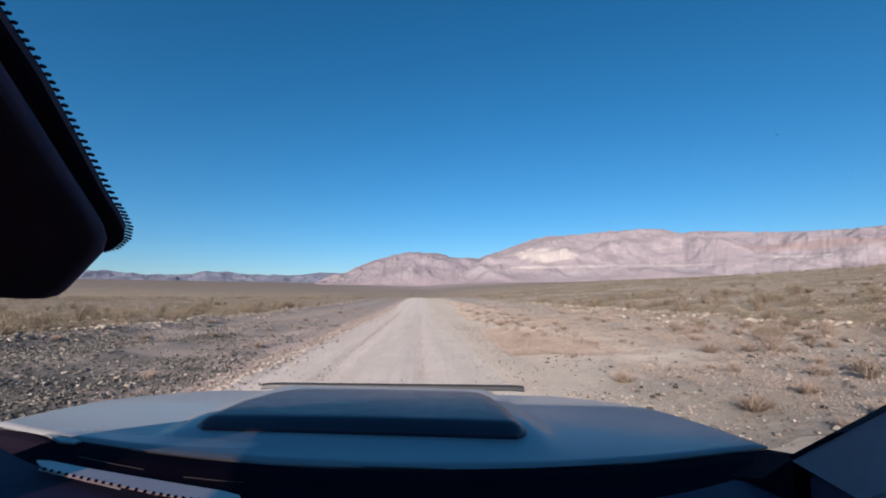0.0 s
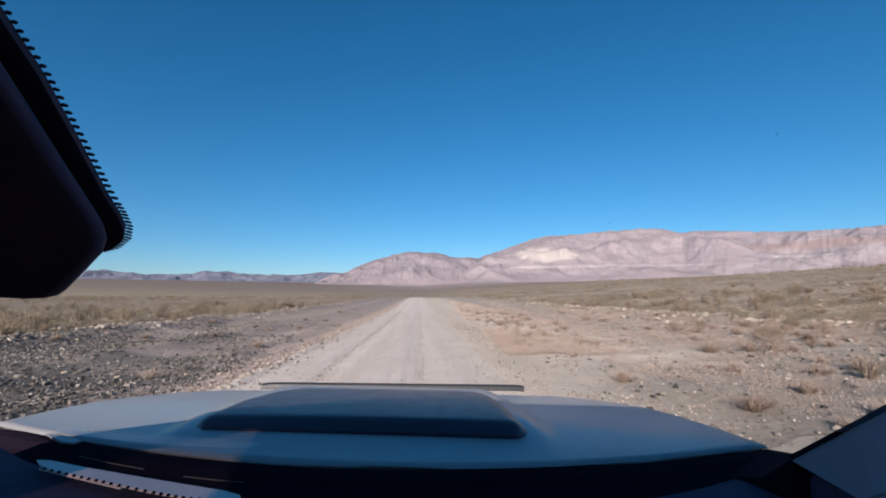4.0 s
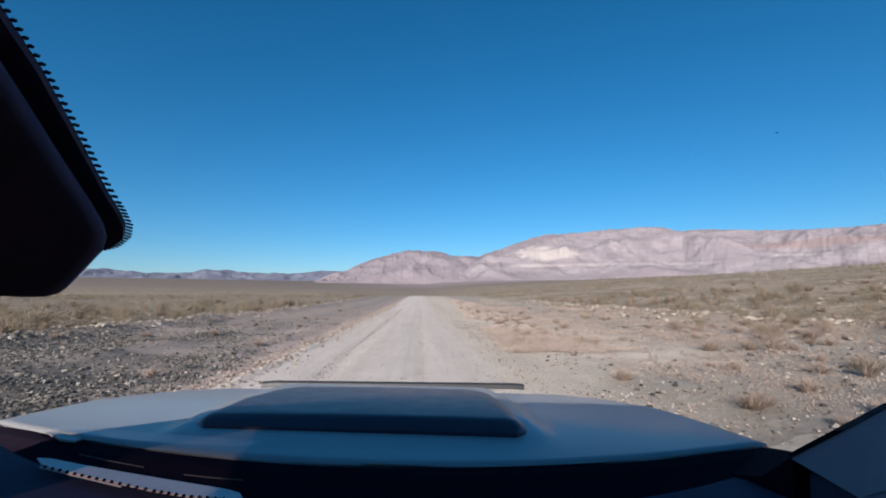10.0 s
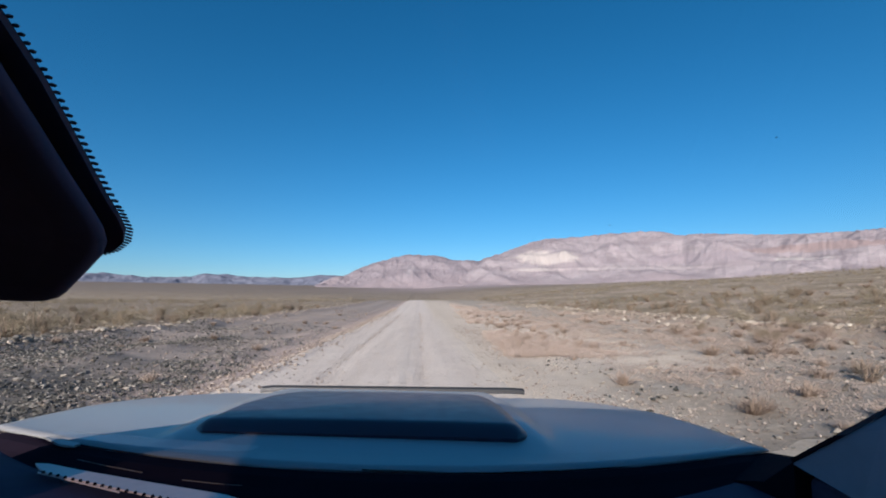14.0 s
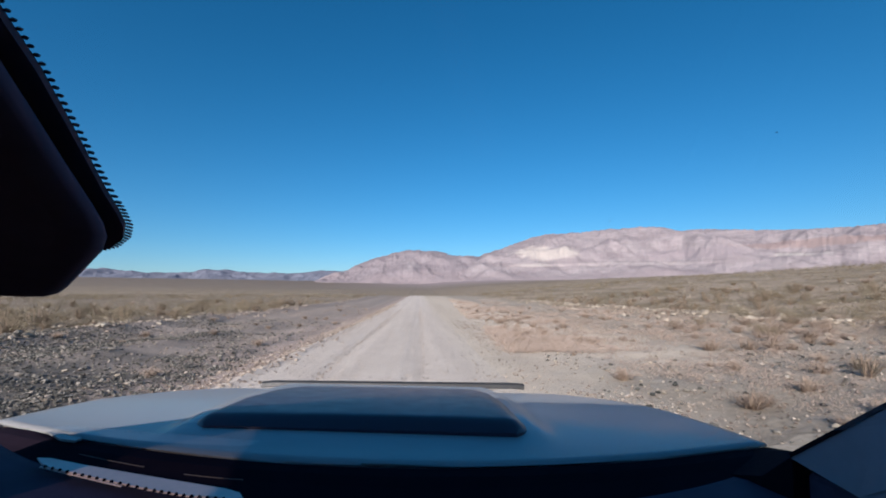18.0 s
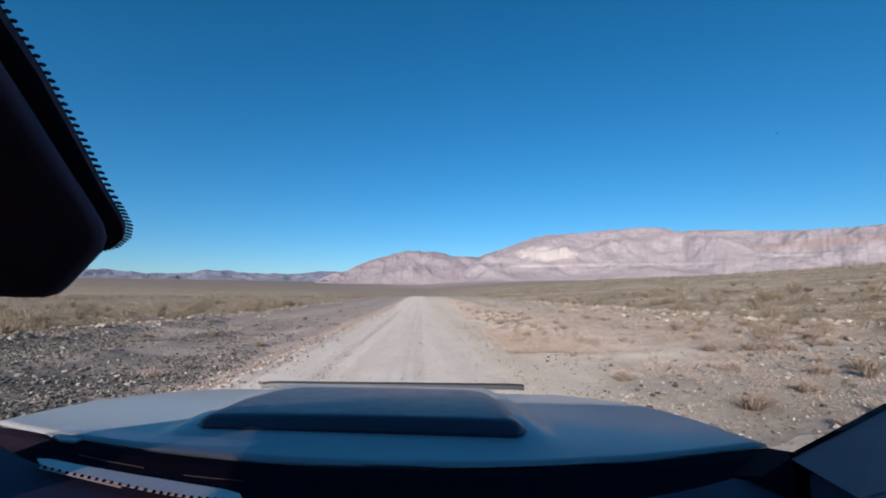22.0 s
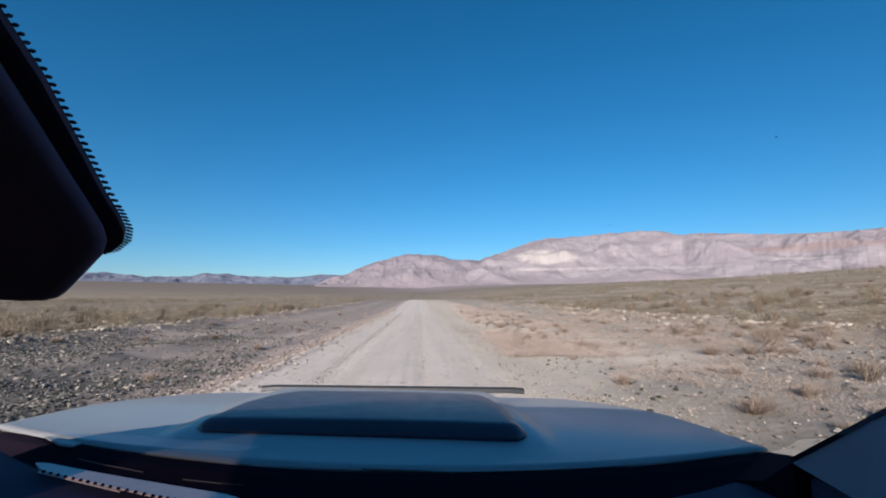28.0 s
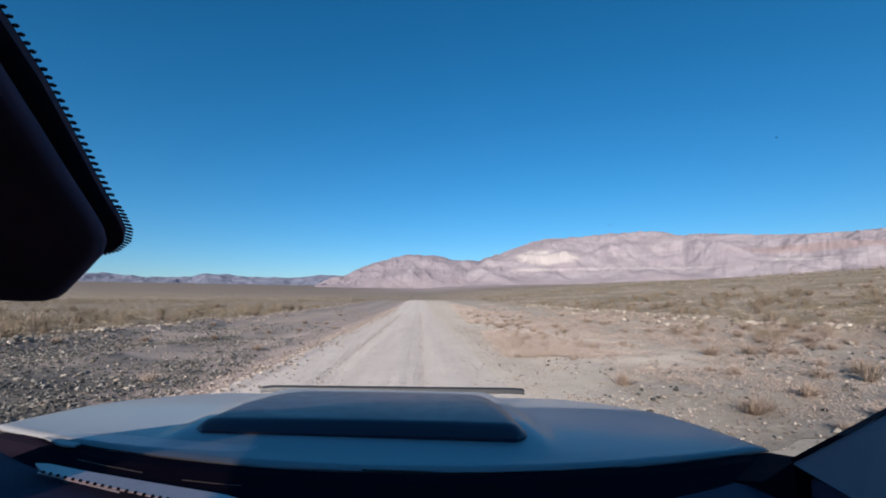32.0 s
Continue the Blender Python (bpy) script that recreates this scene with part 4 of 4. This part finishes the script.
scatter("desert_stones", SHAPES, x[keep], y[keep], sizes(keep.sum(), 0.04, 0.35, 3.0), M_PALE, "pale stones lying between desert bushes", "stones")
n = 2200
x = np.where(rs.rand(n) < 0.65, -1.86, 0.10) + 0.07 * rs.randn(n)
y = 5 + 45 * rs.rand(n) ** 1.3
scatter("track_pebbles", PEBBLES, x, y, sizes(n, 0.012, 0.045, 2.5), M_CLOD, "pebbles gathered along the wheel tracks", "gravel")
n = 9000
x = np.where(rs.rand(n) < 0.6, -4.0 - 9.5 * rs.rand(n), 2.5 + 16 * rs.rand(n))
y = -26 + 30 * rs.rand(n)
scatter("rear_gravel", PEBBLES, x, y, sizes(n, 0.02, 0.11, 2.6), M_STONES, "grey stones over the verges behind the vehicle", "gravel")

# single rocks along the two banks
ROCKS = []
for i in range(6):
    V, T = stone_shape(100 + i, 2)
    ROCKS.append(np_mesh("rock", V, T, M_ROCK))


def put_rock(x, y, s, label, group, k):
    ob = new("rock", ROCKS[k % 6])
    ob.matrix_basis = pose(x, y, float(surface_z(np.array(x), np.array(y))) + 0.16 * s, 0, 0, (k * 77) % 360) @ Matrix.Diagonal((s, s, s * 0.9, 1))
    tagged(ob, label, "rock", group)


rr = random.Random(5)
for i in range(90):
    y = 7 + 70 * rr.random() ** 1.2
    x = -12.7 + rr.gauss(0, 0.6)
    put_rock(x, y, 0.06 + 0.16 * rr.random() ** 2 * (1 + 0.5 * (rr.random() < 0.15)), "pale angular rock on the gravel bank", "rocks on the bank", i)
for i in range(95):
    y = 3 + 60 * rr.random() ** 1.2
    x = 18.6 + rr.gauss(0, 1.6)
    put_rock(x, y, rr.uniform(0.12, 0.4) * (1 + 0.6 * (rr.random() < 0.12)), "pale angular rock at the foot of the fan", "rocks at the fan", i + 3)
STONES = []
for i in range(6):
    V, T = stone_shape(130 + i, 2)
    STONES.append(np_mesh("stone", V, T, M_LUMP))
for i in range(110):
    y = 6 + 14 * rr.random() ** 1.2
    x = -4.2 - 8.5 * rr.random() ** 0.8
    s = 0.07 + 0.10 * rr.random() ** 2
    ob = new("stone", STONES[i % 6])
    ob.matrix_basis = pose(x, y, float(ground_z(np.array(x), np.array(y))) + 0.2 * s, 0, 0, (i * 67) % 360) @ Matrix.Diagonal((s, s, s, 1))
    tagged(ob, "angular grey stone lying in the gravel bank", "stone", "stones in the gravel bank")
for i in range(40):
    y = 5 + 25 * rr.random()
    x = rr.choice((rr.uniform(-11, -4.4), rr.uniform(4.5, 16)))
    put_rock(x, y, rr.uniform(0.08, 0.2), "single larger stone lying among the gravel", "stones on the verge", i + 1)


# ---- plants ----
def plant_shape(seed, stems, height, spread, leaf, leaves, droop=0.3):
    """Thin stems fanning out of one root, and small leaf flakes along them: two sets of vertices and triangles."""
    r = random.Random(seed)
    SV, ST, LV, LT = [], [], [], []
    for i in range(stems):
        a, lean = r.uniform(0, 2 * math.pi), r.uniform(0.05, 1.0) ** 0.7 * spread
        h = height * r.uniform(0.55, 1.0) * (1 - 0.35 * lean / max(spread, 0.01))
        base = Vector((r.gauss(0, 0.05), r.gauss(0, 0.05), 0))
        tip = base + Vector((math.cos(a) * lean, math.sin(a) * lean, h))
        midp = base.lerp(tip, 0.5) + Vector((math.cos(a), math.sin(a), 0)) * lean * 0.12 * droop + Vector((r.gauss(0, .03), r.gauss(0, .03), 0))
        w = 0.007 + 0.006 * r.random()
        sx, sy = -math.sin(a) * w, math.cos(a) * w
        b = len(SV)
        SV += [(base.x - sx, base.y - sy, -0.03), (base.x + sx, base.y + sy, -0.03), (midp.x + sx, midp.y + sy, midp.z), (midp.x - sx, midp.y - sy, midp.z), tuple(tip)]
        ST += [(b, b + 1, b + 2), (b, b + 2, b + 3), (b + 3, b + 2, b + 4)]
        for j in range(leaves):
            t = r.uniform(0.25, 1.05)
            p = (midp.lerp(tip, (t - 0.5) * 2) if t > 0.5 else base.lerp(midp, t * 2)) + Vector((r.gauss(0, 1), r.gauss(0, 1), r.gauss(0, 1))) * leaf * 1.3
            u = Vector((r.gauss(0, 1), r.gauss(0, 1), r.gauss(0, 1) + 0.6)).normalized() * leaf * r.uniform(0.6, 1.4)
            v = u.orthogonal().normalized() * leaf * 0.35
            b = len(LV)
            LV += [tuple(p - v), tuple(p + v), tuple(p + u)]
            LT.append((b, b + 1, b + 2))
    return (np.array(SV), np.array(ST)), (np.array(LV), np.array(LT))


def plant_proto(name, seed, mat_leaf, *args):
    (SV, ST), (LV, LT) = plant_shape(seed, *args)
    stems, leaves = np_mesh("woody_base", SV, ST, M_STEM), np_mesh("foliage", LV, LT, mat_leaf)
    return name, stems, leaves


CREOSOTE = [plant_proto("creosote_bush", 20 + i, M_OLIVE, 60, 0.80, 0.62, 0.028, 20) for i in range(4)]
WEEDS = [plant_proto("dry_weed", 40 + i, M_WEED, 90, 0.42, 0.50, 0.015, 22) for i in range(4)]
TUFTS = [plant_proto("straw_tuft", 60 + i, M_STRAW, 90, 0.42, 0.34, 0.026, 8) for i in range(3)]


def put_plant(proto, x, y, s, turn, label, group):
    name, stems, leaves = proto
    root = new(name)
    root.matrix_basis = pose(x, y, float(surface_z(np.array(x), np.array(y))), 0, 0, turn) @ Matrix.Diagonal((s, s, s, 1))
    tagged(root, label, "bush", group)
    for nm, me in (("woody_base", stems), ("foliage", leaves)):
        o = new(nm, me)
        o.parent = root


# a dense strip of dry weeds follows the road's sandy side, single ones stand farther out
for i in range(80):
    y = 14 + 62 * rr.random() ** 1.3
    x = 2.4 + 0.045 * y + abs(rr.gauss(0, 1)) * (0.9 + 0.05 * y)
    put_plant(WEEDS[i % 4], x, y, rr.uniform(0.35, 0.85), rr.uniform(0, 360), "low russet dry weed on the sandy verge", "dry weeds by the road")
for i in range(85):
    y = 4.5 + 36 * rr.random() ** 1.2
    x = 3.4 + 0.03 * y + 14 * rr.random() ** 1.1
    put_plant(WEEDS[i % 4], x, y, rr.uniform(0.3, 0.95) * min(1, 0.45 + y / 16), rr.uniform(0, 360), "rounded russet dry weed among stones", "dry weeds on the stony verge")
for i in range(54):
    y = 5.5 + 16 * rr.random()
    x = 4.5 + 0.35 * y + 8 * rr.random()
    if i % 4:
        put_plant(WEEDS[i % 4], x, y, rr.uniform(0.5, 1.25), rr.uniform(0, 360), "rounded brown dry bush among stones", "dry bushes on the stony verge")
    else:
        put_plant(CREOSOTE[i % 4], x, y, rr.uniform(0.5, 0.9), rr.uniform(0, 360), "small olive bush among stones", "desert bushes")
for i in range(30):
    y = 8 + 50 * rr.random()
    x = -4.6 - 7.5 * rr.random()
    put_plant(WEEDS[i % 4], x, y, rr.uniform(0.25, 0.75), rr.uniform(0, 360), "small dry weed on the graded verge", "dry weeds on the bank")
for i in range(330):
    y = 4 + 66 * rr.random()
    right = rr.random() < 0.55
    x = 18.5 + abs(rr.gauss(0, 16)) if right else -14.0 - abs(rr.gauss(0, 15))
    k = rr.random()
    if k < 0.55:
        put_plant(CREOSOTE[i % 4], x, y, rr.uniform(0.8, 1.7), rr.uniform(0, 360), "olive-green creosote bush on stony desert soil", "desert bushes")
    elif k < 0.86:
        put_plant(TUFTS[i % 3], x, y, rr.uniform(0.7, 1.4), rr.uniform(0, 360), "straw-yellow tuft of dry desert grass", "grass tufts")
    else:
        put_plant(WEEDS[i % 4], x, y, rr.uniform(0.8, 1.7), rr.uniform(0, 360), "brown twiggy dry bush on desert soil", "dry desert bushes")


def field(name, kinds, seed0, n, dmin, dmax, power, smin, smax, material, label):
    shapes = [plant_shape(seed0 + i, *kinds)[1] for i in range(4)]
    d = dmin + (dmax - dmin) * rs.rand(n) ** power
    a = np.radians(rs.uniform(-66, 66, n))
    x, y = d * np.sin(a), d * np.cos(a)
    keep = ((x < -13.8) | (x > 15.5 + 3 * rs.rand(n))) & (perlin(x * 0.07, y * 0.05) + 0.45 > rs.rand(n) * 0.9)
    x, y = x[keep], y[keep]
    scatter(name, shapes, x, y, smin + (smax - smin) * rs.rand(len(x)) ** 1.5, material, label, "scrub", sink=-0.02)


field("scrub_near", (26, 0.8, 0.6, 0.045, 6), 200, 6500, 18, 150, 1.2, 0.5, 1.5, M_OLIVE, "olive scrub dotted over the desert")
field("grass_near", (22, 0.45, 0.4, 0.045, 5), 220, 4200, 16, 130, 1.2, 0.5, 1.3, M_STRAW, "dry straw-coloured grass over the desert")
field("scrub_far", (9, 0.8, 0.7, 0.16, 3), 240, 14000, 120, 900, 1.3, 0.7, 1.6, M_OLIVE, "far olive scrub thinning to the mountains")
field("grass_far", (9, 0.5, 0.6, 0.15, 3), 260, 7000, 120, 600, 1.3, 0.7, 1.6, M_STRAW, "far straw-coloured scrub on the plain")
# low dry growth over the verge below the fan
shapes = [plant_shape(300 + i, 18, 0.26, 0.50, 0.024, 8)[1] for i in range(4)]
n = 5600
y = 5 + 46 * rs.rand(n) ** 1.3
x = 4.2 + 0.03 * y + 14 * rs.rand(n) ** 0.9
keep = perlin(x * 0.3 + 50, y * 0.16) + 0.26 > rs.rand(n) * 0.65
scatter("verge_weeds", shapes, x[keep], y[keep], 0.3 + 0.8 * rs.rand(keep.sum()) ** 1.6, M_WEED, "patches of low russet weeds over the stony verge", "weeds", sink=-0.02)
# the denser strip of the same growth along the road's sandy side
n = 7000
y = 12 + 84 * rs.rand(n) ** 1.3
x = 1.9 + 0.045 * y + np.abs(rs.randn(n)) * (1.0 + 0.055 * y)
keep = perlin(x * 0.25 + 70, y * 0.1) + 0.25 > rs.rand(n) * 0.7
scatter("roadside_weeds", shapes, x[keep], y[keep], 0.35 + 0.7 * rs.rand(keep.sum()) ** 1.4, M_WEED, "strip of low mauve-brown weeds along the road", "weeds", sink=-0.02)
